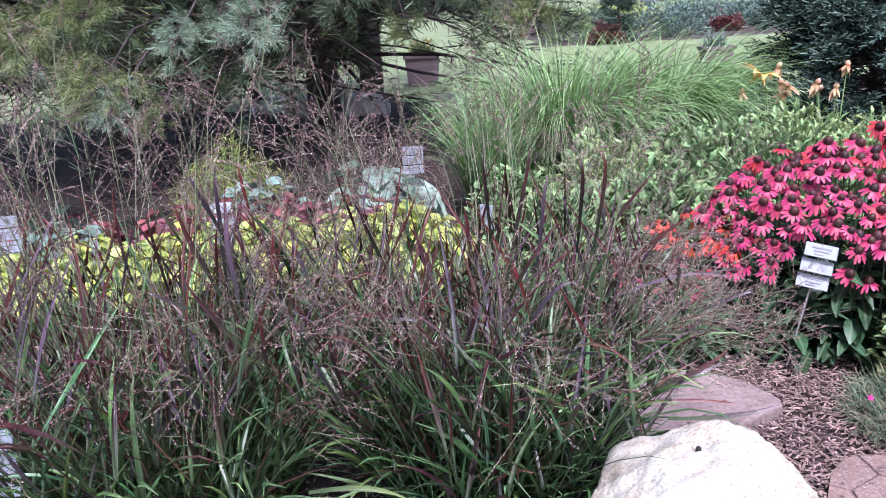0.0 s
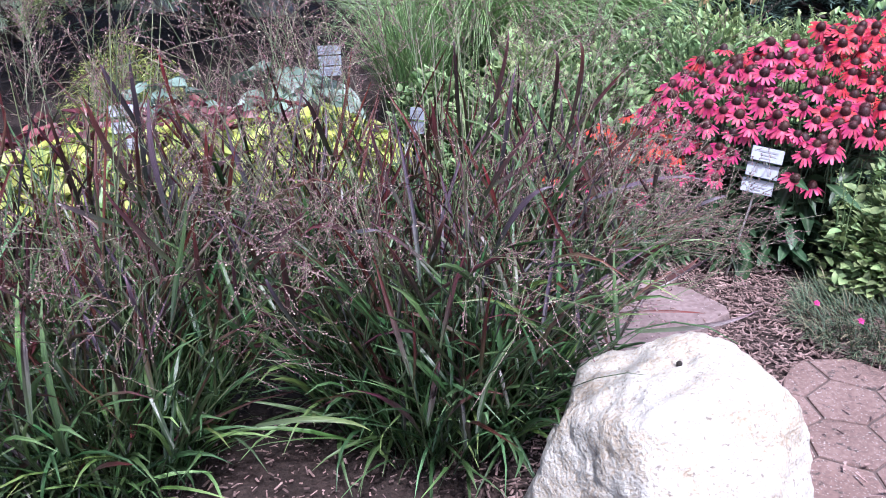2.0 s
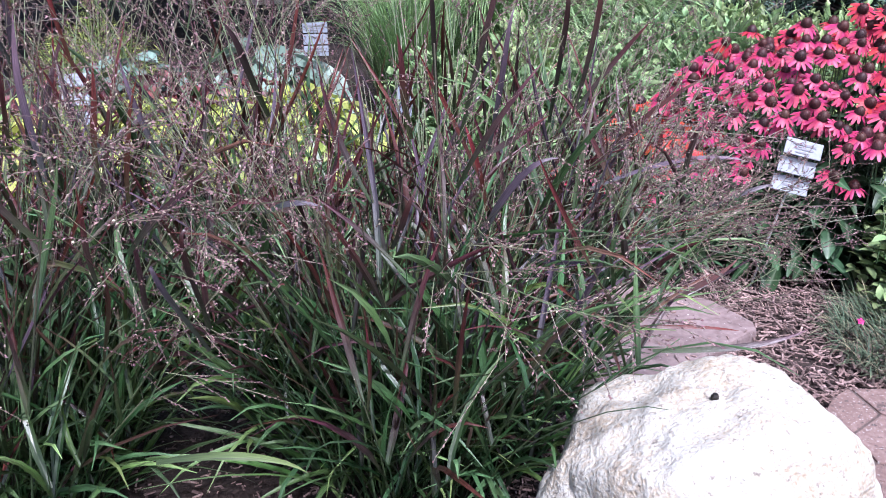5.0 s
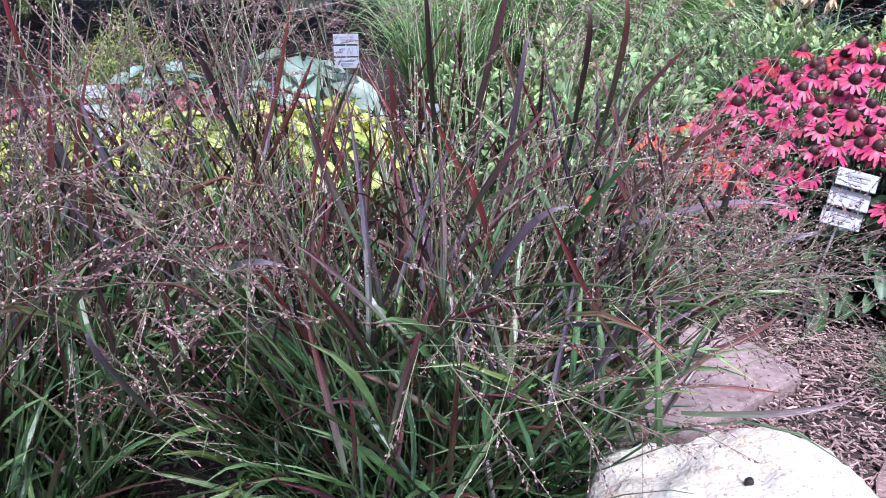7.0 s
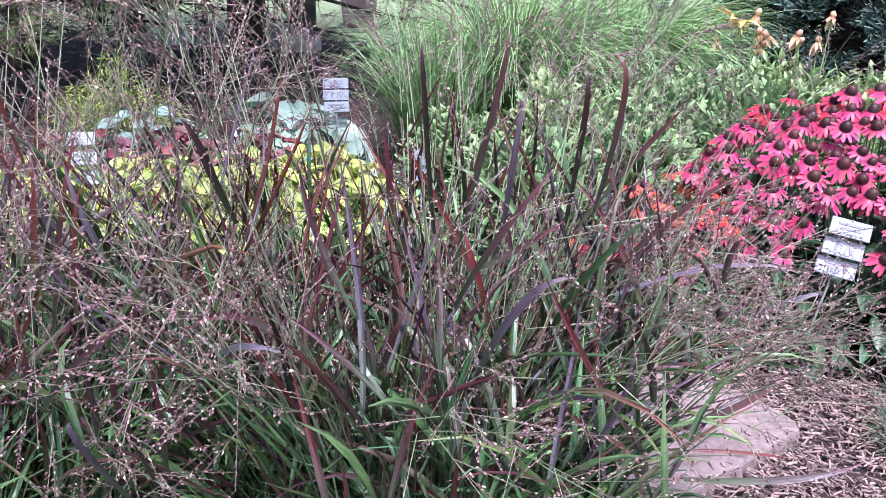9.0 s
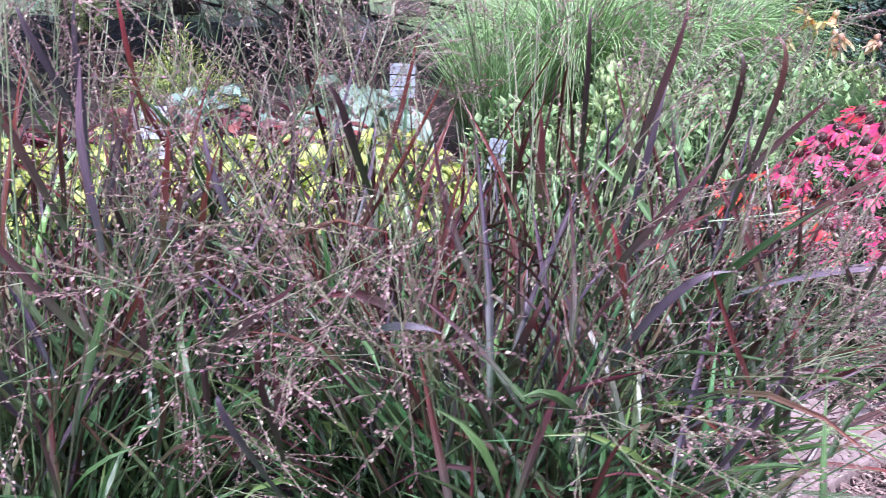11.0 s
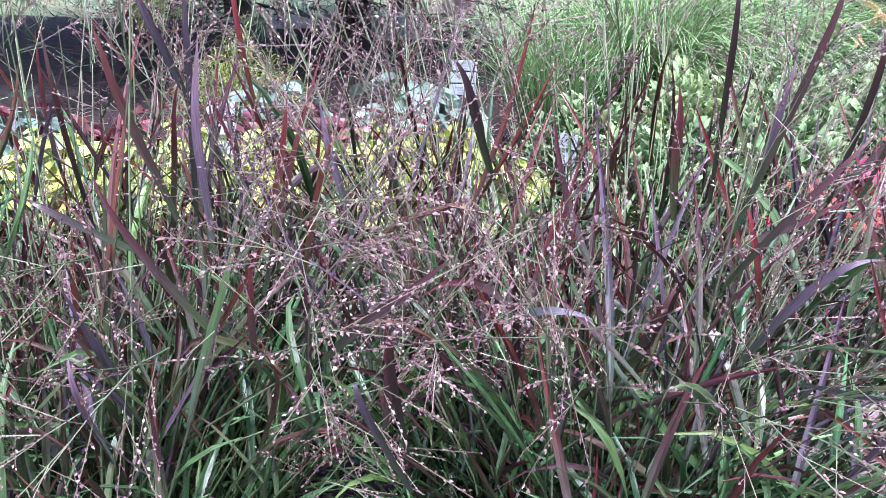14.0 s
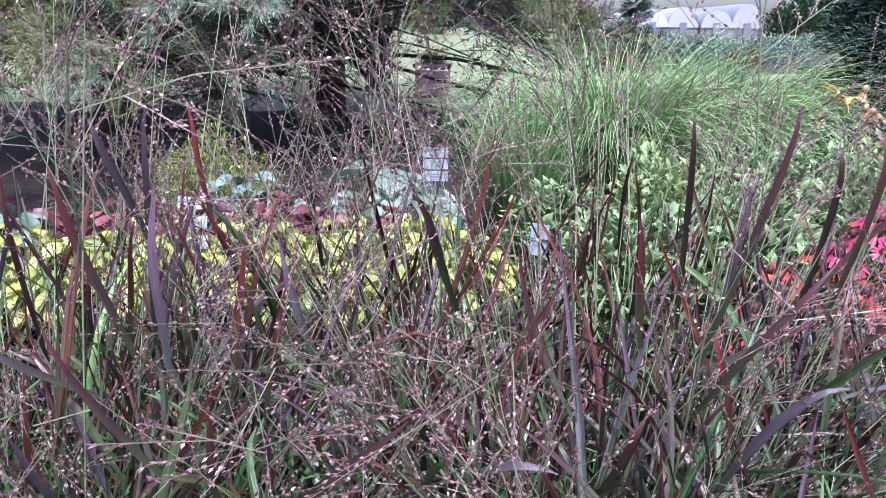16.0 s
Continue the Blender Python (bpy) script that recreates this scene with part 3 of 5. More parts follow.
# ---- switchgrass ----
def seed_head(seed):
    """An open, airy panicle: straight hair-fine branches, grains on short stalks along their outer part."""
    rng, b = random.Random(seed), Build()
    h = rng.uniform(0.18, 0.29)
    pts = [Vector((0.014 * math.sin(3 * s + seed), 0.014 * math.cos(2 * s + seed), h * s)) for s in (0, 0.33, 0.66, 1)]
    b.tube(pts, [0.0008, 0.0007, 0.0005, 0.0003], 3, 0)
    for k in range(rng.randint(9, 12)):
        s = 0.03 + 0.94 * k / 11
        i = min(2, int(s * 3))
        root = pts[i].lerp(pts[i + 1], s * 3 - i)
        az, tilt = k * 2.4 + rng.gauss(0, 0.35), radians(rng.uniform(14, 62))
        d = Vector((math.cos(az) * math.sin(tilt), math.sin(az) * math.sin(tilt), math.cos(tilt)))
        ln = (0.18 - 0.12 * s) * rng.uniform(0.65, 1.3)
        e1 = root + d * ln * 0.5
        e2 = e1 + (d + Vector((0, 0, rng.uniform(-0.45, 0.1)))).normalized() * ln * 0.5
        b.tube([root, e1, e2], [0.00042, 0.00034, 0.00026], 3, 2, 0.0, 0.8)
        ends = [(root.lerp(e1, 0.5), e1, 0.35), (e1, e2, 1.0)]
        for q in range(rng.choice((1, 2, 3))):
            p = root.lerp(e1, rng.uniform(0.35, 1.0))
            d2 = (d + Vector((rng.gauss(0, 0.5), rng.gauss(0, 0.5), rng.gauss(-0.1, 0.4)))).normalized()
            pe = p + d2 * rng.uniform(0.03, 0.065)
            b.tube([p, pe], [0.00032, 0.00025], 3, 2, 0.3, 0.9)
            ends.append((p, pe, 0.85))
        for a0, a1, rich in ends:
            dd = (a1 - a0).normalized()
            for q in range(13):
                if rng.random() > rich * 0.85:
                    continue
                p = a0.lerp(a1, 0.15 + 0.85 * q / 12)
                g = (dd * 1.2 + Vector((rng.gauss(0, 0.4), rng.gauss(0, 0.4), rng.gauss(0, 0.4)))).normalized()
                e = p + g * rng.uniform(0.0006, 0.0045)
                b.tube([p, e], [0.0002, 0.0002], 3, 2, 0.8, 1.0)
                b.seed(e, g, rng.uniform(0.0028, 0.0044), rng.uniform(0.0008, 0.0013), 1, rng.random())
    return b.mesh("seed_head", [STALK, SPIKELET, PANICLE])


def blade_mesh(seed, mat, lo=0.3, hi=0.54):
    rng, b = random.Random(seed), Build()
    blade(b, (0, 0, 0), 0.0, 0, rng.uniform(5, 55), rng.uniform(lo, hi), rng.uniform(0.005, 0.0105), 9, rng.uniform(-110, 110), 0.5, 0, 3, 1.6, rng.gauss(0, 35))
    return b.mesh("leaf_blade", [mat], True)


HEADS = [seed_head(s) for s in range(10)]
BLADES = [blade_mesh(s, (GRASS_PURPLE, GRASS_VIOLET_SHEEN, GRASS_MAROON, GRASS_PURPLE, GRASS_MAROON)[s % 5]) for s in range(20)]
RED_BLADES = [blade_mesh(60 + s, GRASS_RED, 0.2, 0.32) for s in range(4)]


def switchgrass(at, seed, label, radius=0.16, n_green=466, n_purple=84, n_stems=124, squash=1.0, extra=(), nods=(), leaning=0):
    rng = random.Random(seed)
    th = thing("switchgrass_clump", at, label, "ornamental grass", "purple switchgrass clumps")
    green, tinged, young, dark = Build(), Build(), Build(), Build()
    for i in range(n_green):
        az, r = rng.uniform(0, 6.283), radius * math.sqrt(rng.random())
        p = (r * math.cos(az), r * math.sin(az) * squash, 0)
        a2 = az + rng.gauss(0, 0.7)
        if i % 5 < 2:
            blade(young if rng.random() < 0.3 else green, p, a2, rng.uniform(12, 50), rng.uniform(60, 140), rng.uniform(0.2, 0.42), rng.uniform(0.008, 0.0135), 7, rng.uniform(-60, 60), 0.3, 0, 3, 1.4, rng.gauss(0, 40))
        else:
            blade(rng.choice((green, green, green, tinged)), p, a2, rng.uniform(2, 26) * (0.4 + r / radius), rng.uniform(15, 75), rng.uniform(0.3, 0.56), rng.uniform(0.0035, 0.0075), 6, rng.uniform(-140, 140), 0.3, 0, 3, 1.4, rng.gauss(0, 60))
    # the mass of leafy culms: short blades leave each one at an angle, all round
    for i in range(int(n_green * 0.62)):
        az, r = rng.uniform(0, 6.283), radius * 1.08 * math.sqrt(rng.random())
        a2 = az + rng.gauss(0, 0.5)
        lean = radians(abs(rng.gauss(0, 11)) + 17 * r / radius)
        d = Vector((math.cos(a2) * math.sin(lean), math.sin(a2) * math.sin(lean), math.cos(lean)))
        p0, h = Vector((r * math.cos(az), r * math.sin(az) * squash, 0)), rng.uniform(0.25, 0.66)
        d2 = (d + Vector((math.cos(a2), math.sin(a2), 0)) * rng.uniform(0.05, 0.35)).normalized()
        p1 = p0 + d * h * 0.5
        p2 = p1 + d2 * h * 0.5
        green.tube([p0, p1, p2], [0.0015, 0.0013, 0.0008], 3)
        side = rng.uniform(0, 6.283)
        for k in range(rng.randint(4, 6)):
            u = 0.1 + 0.9 * (k + rng.random()) / 6
            q = p0.lerp(p1, u * 2) if u < 0.5 else p1.lerp(p2, u * 2 - 1)
            side += 3.14 + rng.gauss(0, 0.5)
            ripe = q.z + rng.gauss(0, 0.1)
            pick = rng.random()
            b = (green if pick < 0.72 else young if pick < 0.84 else dark) if ripe < 0.24 else (green if pick < 0.42 else young if pick < 0.54 else tinged if pick < 0.74 else dark) if ripe < 0.44 else (tinged if pick < 0.32 else green if pick < 0.6 else dark)
            foot = rng.uniform(14, 48)
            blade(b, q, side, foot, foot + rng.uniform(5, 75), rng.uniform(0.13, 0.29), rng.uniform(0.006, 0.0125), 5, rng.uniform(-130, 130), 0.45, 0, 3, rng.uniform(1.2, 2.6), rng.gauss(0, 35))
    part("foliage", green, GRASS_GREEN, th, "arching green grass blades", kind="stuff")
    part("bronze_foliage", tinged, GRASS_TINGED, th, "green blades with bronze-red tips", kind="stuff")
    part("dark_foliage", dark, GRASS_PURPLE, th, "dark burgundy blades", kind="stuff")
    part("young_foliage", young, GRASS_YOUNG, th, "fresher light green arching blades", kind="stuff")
    tops = []
    for i in range(n_stems):
        az, r = rng.uniform(0, 6.283), radius * math.sqrt(rng.random())
        lean = radians(abs(rng.gauss(0, 13)) + 10 * r / radius)
        a2 = az + rng.gauss(0, 0.4)
        h = rng.uniform(0.34, 0.76)
        if i % 3 == 2:
            lean, h = min(lean * 0.75, 0.3), rng.uniform(0.62, 0.86)
        d = Vector((math.cos(a2) * math.sin(lean), math.sin(a2) * math.sin(lean), math.cos(lean)))
        p0 = Vector((r * math.cos(az), r * math.sin(az) * squash, 0))
        d2 = (d + Vector((math.cos(a2), math.sin(a2), 0)) * 0.2).normalized()
        p1, p2 = p0 + d * h * 0.5, p0 + d * h * 0.5 + d2 * h * 0.5
        stem = Build()
        stem.tube([p0, p1, p2], [0.0016, 0.0014, 0.0009], 4)
        stalk = part("stalk", stem, STALK, th)
        if i % 5 < 2:
            tops.append((p2, d2))
        for k in range(4):
            tops_u = (0.3 + 0.17 * (k + rng.random())) * min(1.0, 0.6 / h)
            q = p0.lerp(p1, tops_u * 2) if tops_u < 0.5 else p1.lerp(p2, tops_u * 2 - 1)
            leaf = Build()
            blade(leaf, q, a2 + 3.14 * k + rng.gauss(0, 0.7), rng.uniform(10, 38), rng.uniform(8, 46), rng.uniform(0.14, 0.3), rng.uniform(0.005, 0.0098), 6, rng.uniform(-150, 150), 0.45, 0, 3, rng.uniform(1.0, 2.2), rng.gauss(0, 30))
            part("leaf_blade", leaf, rng.choice((GRASS_MAROON, GRASS_MAROON, GRASS_PURPLE, GRASS_PURPLE, GRASS_VIOLET_SHEEN)) if tops_u * h > 0.32 and rng.random() < 0.8 or rng.random() < 0.3 else rng.choice((GRASS_TINGED, GRASS_TINGED, GRASS_GREEN)), stalk, "narrow burgundy leaf")
    for i in range(46):
        az, r = rng.uniform(0, 6.283), radius * math.sqrt(rng.random())
        lean, a2 = radians(min(15, abs(rng.gauss(0, 6)) + 7 * r / radius)), az + rng.gauss(0, 0.5)
        d = Vector((math.cos(a2) * math.sin(lean), math.sin(a2) * math.sin(lean), math.cos(lean)))
        p0, h = Vector((r * math.cos(az), r * math.sin(az) * squash, 0)), rng.uniform(0.6, 0.98)
        sag = Vector((math.cos(a2), math.sin(a2), -0.3)) * rng.uniform(0.0, 0.06)
        culm = Build()
        culm.tube([p0, p0 + d * h * 0.4, p0 + d * h * 0.75 + sag * 0.4, p0 + d * h + sag], [0.0013, 0.0011, 0.0009, 0.0005], 4)
        part("culm", culm, CULM, th, "thin pale green bare culm")
        if i % 7 == 0:
            tops.append((p0 + d * h + sag, (d + sag * 3).normalized()))
    for p2, d2 in tops:
        q = Vector((0, 0, 1)).rotation_difference(d2).to_matrix().to_4x4()
        part("seed_head", HEADS[rng.randrange(len(HEADS))], None, th, "airy pinkish seed head",
             m=Matrix.Translation(p2) @ q @ pose(0, 0, 0, 0, 0, rng.uniform(0, 360)) @ Matrix.Scale(rng.uniform(0.85, 1.2), 4))
    for i in range(n_purple):
        az, r = rng.uniform(0, 6.283), radius * math.sqrt(rng.random())
        a2, z = az + rng.gauss(0, 1.2), rng.uniform(0.14, 0.47)
        lean = abs(rng.gauss(0, 14)) + 14 * r / radius
        k = z * math.tan(radians(lean))
        x, y = r * math.cos(az) + k * math.cos(a2), r * math.sin(az) * squash + k * math.sin(a2)
        me = BLADES[rng.randrange(len(BLADES))] if rng.random() > 0.03 else RED_BLADES[rng.randrange(len(RED_BLADES))]
        part("leaf_blade", me, None, th, "", m=Matrix.Translation((x, y, z)) @ pose(0, 0, 0, 0, 0, math.degrees(a2)) @ pose(0, 0, 0, 0, min(lean, 40)) @ Matrix.Scale(rng.uniform(0.36, 0.7), 4))
    for i in range(leaning):
        b, az = Build(), rng.gauss(0.0, 0.45)
        r = rng.uniform(0.05, 0.24)
        blade(b, (r, rng.uniform(-0.2, 0.2), rng.uniform(0.12, 0.42)), az, rng.uniform(22, 48), rng.uniform(48, 85), rng.uniform(0.22, 0.4), rng.uniform(0.0035, 0.0075), 7, rng.uniform(-120, 120), 0.4, 0, 3, 1.2, rng.gauss(0, 20))
        part("leaf_blade", b, rng.choice((GRASS_MAROON, GRASS_PURPLE, GRASS_TINGED, GRASS_VIOLET_SHEEN)), th)
    for x, y, z, az in nods:
        d = Vector((math.cos(az) * 0.9, math.sin(az) * 0.9, rng.uniform(0.15, 0.75))).normalized()
        q = Vector((0, 0, 1)).rotation_difference(d).to_matrix().to_4x4()
        p = Vector((x, y, z)) - Vector(at)
        part("seed_head", HEADS[rng.randrange(len(HEADS))], None, th, "airy pinkish seed head", m=Matrix.Translation(p) @ q @ pose(0, 0, 0, 0, 0, rng.uniform(0, 360)))
        b = Build()
        foot = Vector((p.x * 0.2, p.y * 0.2, 0.0))
        b.tube([foot, foot.lerp(p, 0.6) + Vector((0, 0, 0.08)), p - d * 0.06 + Vector((0, 0, 0.005)), p], [0.0013, 0.001, 0.0007, 0.0006], 4)
        part("stalk", b, STALK, th)
    for mat, wid, p, q, r in extra:
        o = Vector(at)
        p, q, r = Vector(p) - o, Vector(q) - o, Vector(r) - o
        c = q * 2 - (p + r) * 0.5
        b, rows = Build(), []
        for i in range(11):
            s = 0.28 + 0.072 * i
            x = p * (1 - s) ** 2 + c * 2 * s * (1 - s) + r * s * s + Vector((1, 0.4, 0)) * (0.1 * wid * math.sin(9 * s + 40 * p.x))
            d = ((c - p) * (1 - s) + (r - c) * s).normalized()
            side = d.cross(Vector((0.15, 1.0, -0.7))).normalized()
            w = wid * 0.34 * min(1.0, 0.45 + 0.12 * i) * (1 - (i / 10) ** 2.0) + 0.0003
            rows.append((i / 10, [x - side * w, x + Vector((0, 0.25 * w, 0.15 * w)), x + side * w]))
        b.strip(rows)
        part("leaf_blade", b, mat, th, "", True)
    return th


# long single blades that stand clear of the clumps: material, width, foot, middle, tip
RIGHT_BLADES = [
    (GRASS_RED, 0.010, (0.385, 1.9, 0.47), (0.362, 1.88, 0.609), (0.343, 1.88, 0.668)),
    (GRASS_VIOLET_SHEEN, 0.010, (0.127, 1.69, 0.62), (0.16, 1.676, 0.645), (0.196, 1.67, 0.644)),
    (GRASS_VIOLET_SHEEN, 0.010, (0.11, 1.72, 0.38), (0.056, 1.65, 0.554), (0.039, 1.646, 0.598)),
    (GRASS_PURPLE, 0.014, (-0.03, 1.7, 0.55), (0.042, 1.65, 0.635), (0.102, 1.64, 0.693)),
    (GRASS_PURPLE, 0.009, (0.33, 1.95, 0.5), (0.308, 1.86, 0.76), (0.305, 1.85, 0.86)),
    (GRASS_PURPLE, 0.011, (0.30, 1.95, 0.45), (0.358, 1.85, 0.75), (0.38, 1.84, 0.87)),
    (GRASS_PURPLE, 0.012, (0.30, 1.95, 0.48), (0.362, 1.85, 0.652), (0.425, 1.84, 0.745)),
    (GRASS_PURPLE, 0.012, (0.08, 1.78, 0.36), (0.059, 1.7, 0.56), (0.064, 1.7, 0.615)),
    (GRASS_RED, 0.010, (0.50, 2.08, 0.29), (0.674, 2.05, 0.305), (0.785, 2.05, 0.295)),
    (GRASS_PURPLE, 0.017, (0.52, 2.08, 0.26), (0.727, 2.0, 0.292), (0.867, 2.0, 0.322)),
    (GRASS_PURPLE, 0.016, (0.50, 2.1, 0.26), (0.679, 2.05, 0.357), (0.768, 2.05, 0.418)),
    (GRASS_VIOLET_SHEEN, 0.010, (0.50, 2.05, 0.5), (0.511, 1.95, 0.385), (0.522, 1.95, 0.325)),
    (GRASS_VIOLET_SHEEN, 0.011, (0.60, 2.13, 0.40), (0.765, 2.09, 0.5), (0.82, 2.09, 0.513)),
    (GRASS_VIOLET_SHEEN, 0.014, (0.375, 2.12, 0.42), (0.403, 2.05, 0.671), (0.42, 2.05, 0.78)),
    (GRASS_PURPLE, 0.012, (0.45, 2.1, 0.45), (0.477, 2.0, 0.73), (0.47, 2.0, 0.815)),
    (GRASS_PURPLE, 0.012, (0.47, 2.1, 0.45), (0.515, 2.0, 0.74), (0.506, 2.0, 0.83)),
    (GRASS_VIOLET_SHEEN, 0.016, (0.34, 1.92, 0.40), (0.385, 1.85, 0.584), (0.452, 1.84, 0.638)),
    (GRASS_VIOLET_SHEEN, 0.010, (0.39, 1.95, 0.47), (0.446, 1.85, 0.505), (0.481, 1.82, 0.517)),
    (GRASS_PURPLE, 0.014, (0.326, 2.0, 0.56), (0.392, 1.95, 0.62), (0.453, 1.93, 0.666)),
    (GRASS_PURPLE, 0.014, (0.235, 1.9, 0.47), (0.267, 1.85, 0.552), (0.286, 1.85, 0.603)),
    (GRASS_PURPLE, 0.012, (0.5, 2.15, 0.2), (0.69, 2.12, 0.31), (0.862, 2.2, 0.354)),
    (GRASS_MAROON, 0.013, (0.45, 2.05, 0.40), (0.573, 2.0, 0.455), (0.636, 2.0, 0.46)),
    (GRASS_MAROON, 0.014, (0.29, 1.9, 0.58), (0.276, 1.86, 0.7), (0.268, 1.85, 0.775)),
    (GRASS_PURPLE, 0.014, (0.14, 1.9, 0.6), (0.108, 1.86, 0.73), (0.084, 1.85, 0.79)),
    (GRASS_PURPLE, 0.015, (0.02, 1.9, 0.36), (0.027, 1.86, 0.44), (0.03, 1.85, 0.56)),
    (GRASS_VIOLET_SHEEN, 0.011, (0.42, 2.1, 0.45), (0.62, 2.05, 0.56), (0.74, 2.0, 0.58)),
    (GRASS_MAROON, 0.013, (0.45, 2.15, 0.4), (0.6, 2.1, 0.6), (0.7, 2.08, 0.68)),
    (GRASS_PURPLE, 0.013, (0.42, 2.2, 0.45), (0.56, 2.15, 0.66), (0.62, 2.12, 0.75)),
]
LEFT_BLADES = [
    (GRASS_VIOLET_SHEEN, 0.016, (-0.2, 2.0, 0.42), (-0.184, 1.95, 0.71), (-0.174, 1.95, 0.85)),
    (GRASS_VIOLET_SHEEN, 0.015, (-0.15, 1.95, 0.62), (-0.182, 1.9, 0.779), (-0.205, 1.89, 0.84)),
    (GRASS_RED, 0.010, (-0.11, 1.98, 0.62), (-0.126, 1.95, 0.78), (-0.137, 1.95, 0.85)),
    (GRASS_PURPLE, 0.012, (-0.12, 1.86, 0.56), (-0.22, 1.8, 0.641), (-0.268, 1.79, 0.668)),
    (GRASS_PURPLE, 0.014, (-0.05, 1.8, 0.5), (-0.131, 1.75, 0.613), (-0.178, 1.74, 0.71)),
    (GRASS_VIOLET_SHEEN, 0.013, (-0.12, 1.75, 0.40), (-0.1, 1.58, 0.58), (-0.103, 1.55, 0.655)),
    (GRASS_PURPLE, 0.014, (-0.16, 2.0, 0.4), (-0.10, 1.95, 0.6), (-0.05, 1.95, 0.78)),
    (GRASS_PURPLE, 0.012, (-0.3, 2.0, 0.4), (-0.28, 1.9, 0.66), (-0.3, 1.9, 0.8)),
    (GRASS_PURPLE, 0.017, (-0.14, 1.9, 0.5), (-0.193, 1.86, 0.7), (-0.224, 1.85, 0.805)),
    (GRASS_VIOLET_SHEEN, 0.018, (-0.146, 1.9, 0.5), (-0.14, 1.86, 0.68), (-0.133, 1.85, 0.8)),
    (GRASS_MAROON, 0.013, (-0.2, 1.92, 0.5), (-0.172, 1.87, 0.67), (-0.15, 1.85, 0.76)),
    (GRASS_MAROON, 0.015, (-0.09, 1.9, 0.52), (-0.072, 1.86, 0.66), (-0.056, 1.85, 0.75)),
    (GRASS_MAROON, 0.014, (-0.06, 1.92, 0.5), (-0.045, 1.87, 0.63), (-0.012, 1.85, 0.73)),
    (GRASS_PURPLE, 0.015, (-0.1, 1.9, 0.4), (-0.101, 1.86, 0.52), (-0.098, 1.85, 0.61)),
    (GRASS_VIOLET_SHEEN, 0.013, (0.0, 1.9, 0.55), (-0.014, 1.86, 0.67), (-0.03, 1.85, 0.75)),
    (GRASS_MAROON, 0.014, (-0.28, 1.9, 0.4), (-0.274, 1.86, 0.51), (-0.266, 1.85, 0.62)),
    (GRASS_YOUNG, 0.017, (-0.133, 1.75, 0.277), (0.045, 1.75, 0.312), (0.15, 1.75, 0.283)),
]
rng = random.Random(19)
SWEEP = [(0.5 + 0.34 * u, 2.02 + 0.34 * rng.random(), 0.52 - 0.28 * u + rng.gauss(0, 0.05), rng.gauss(0.05, 0.4)) for u in (rng.random() for _ in range(11))]
switchgrass((0.28, 2.2, 0.0), 11, "burgundy and green switchgrass clump beside the pale boulder", 0.2, extra=RIGHT_BLADES,
            nods=[(0.2, 1.68, 0.6, -1.8), (0.3, 1.7, 0.57, -1.2), (0.36, 1.72, 0.54, -1.0), (0.42, 1.8, 0.55, -0.7), (0.17, 1.75, 0.66, -1.6), (0.5, 1.95, 0.52, -0.4), (0.55, 2.0, 0.45, -0.3), (0.45, 1.9, 0.6, -0.6), (0.56, 2.1, 0.5, 0.1), (0.6, 2.15, 0.42, -0.1), (0.62, 2.2, 0.48, 0.2), (0.52, 2.15, 0.58, 0.0), (0.66, 2.1, 0.38, -0.2), (0.5, 2.25, 0.64, 0.3), (0.58, 2.25, 0.55, 0.4), (0.68, 2.2, 0.46, 0.0), (0.72, 2.15, 0.42, -0.2), (0.64, 2.05, 0.46, -0.3), (0.7, 2.3, 0.54, 0.3)] + SWEEP, leaning=70)
switchgrass((-0.43, 2.12, 0.0), 12, "burgundy and green switchgrass clump with drooping lower blades", 0.22, extra=LEFT_BLADES,
            nods=[(-0.02, 1.72, 0.57, -1.2), (-0.1, 1.7, 0.58, -1.6), (0.0, 1.78, 0.5, -0.9), (-0.2, 1.75, 0.62, -2.0), (-0.3, 1.7, 0.5, -1.7), (-0.06, 1.8, 0.66, -1.0), (-0.25, 1.85, 0.5, -1.4)])


# ---- plant labels ----
def plant_label(at, rz, lean, label, plates=3, h=0.36, w=0.1, tip=0, face=-24, gap=0.046):
    th = thing("plant_label", at, label, "plant label", "plant labels")
    th.rotation_euler = (radians(lean), radians(tip), radians(rz))
    b = Build()
    b.tube([Vector((0, 0.006, -0.04)), Vector((0, 0.006, h))], [0.003, 0.003], 6)
    part("stake", b, STEEL, th, "thin steel stake")
    for k in range(plates):
        z = h - 0.02 - k * gap
        bm = bmesh.new()
        bmesh.ops.create_cube(bm, size=1.0)
        for v in bm.verts:
            v.co = (v.co.x * w, v.co.y * 0.004, v.co.z * 0.04)
        bmesh.ops.bevel(bm, geom=bm.edges[:], offset=0.0012, segments=1, affect="EDGES")
        pl = part("plate", bm_mesh("plate", bm, [PLATE]), None, th, "white plastic plate with grey print", m=pose(0, 0, z, face, 0, 0))
        b = Build()
        if k == 1:
            b.box(pose(-0.016, -0.0025, 0.002), 0.006, 0.002, 0.022)
            b.box(pose(-0.01, -0.0025, 0.008), 0.012, 0.002, 0.005)
            b.box(pose(0.007, -0.0025, 0, 0, 14), 0.005, 0.002, 0.024)
            b.box(pose(0.015, -0.0025, 0, 0, -14), 0.005, 0.002, 0.024)
            b.box(pose(0.023, -0.0025, 0, 0, 14), 0.005, 0.002, 0.024)
        else:
            b.box(pose(0, -0.0025, 0.008), w * 0.62, 0.002, 0.005)
            b.box(pose(0.002, -0.0025, -0.002), w * 0.48, 0.002, 0.005)
            b.box(pose(-0.004, -0.0025, -0.011), w * 0.3, 0.002, 0.004)
        part("print", b, PRINT, pl)
    return th


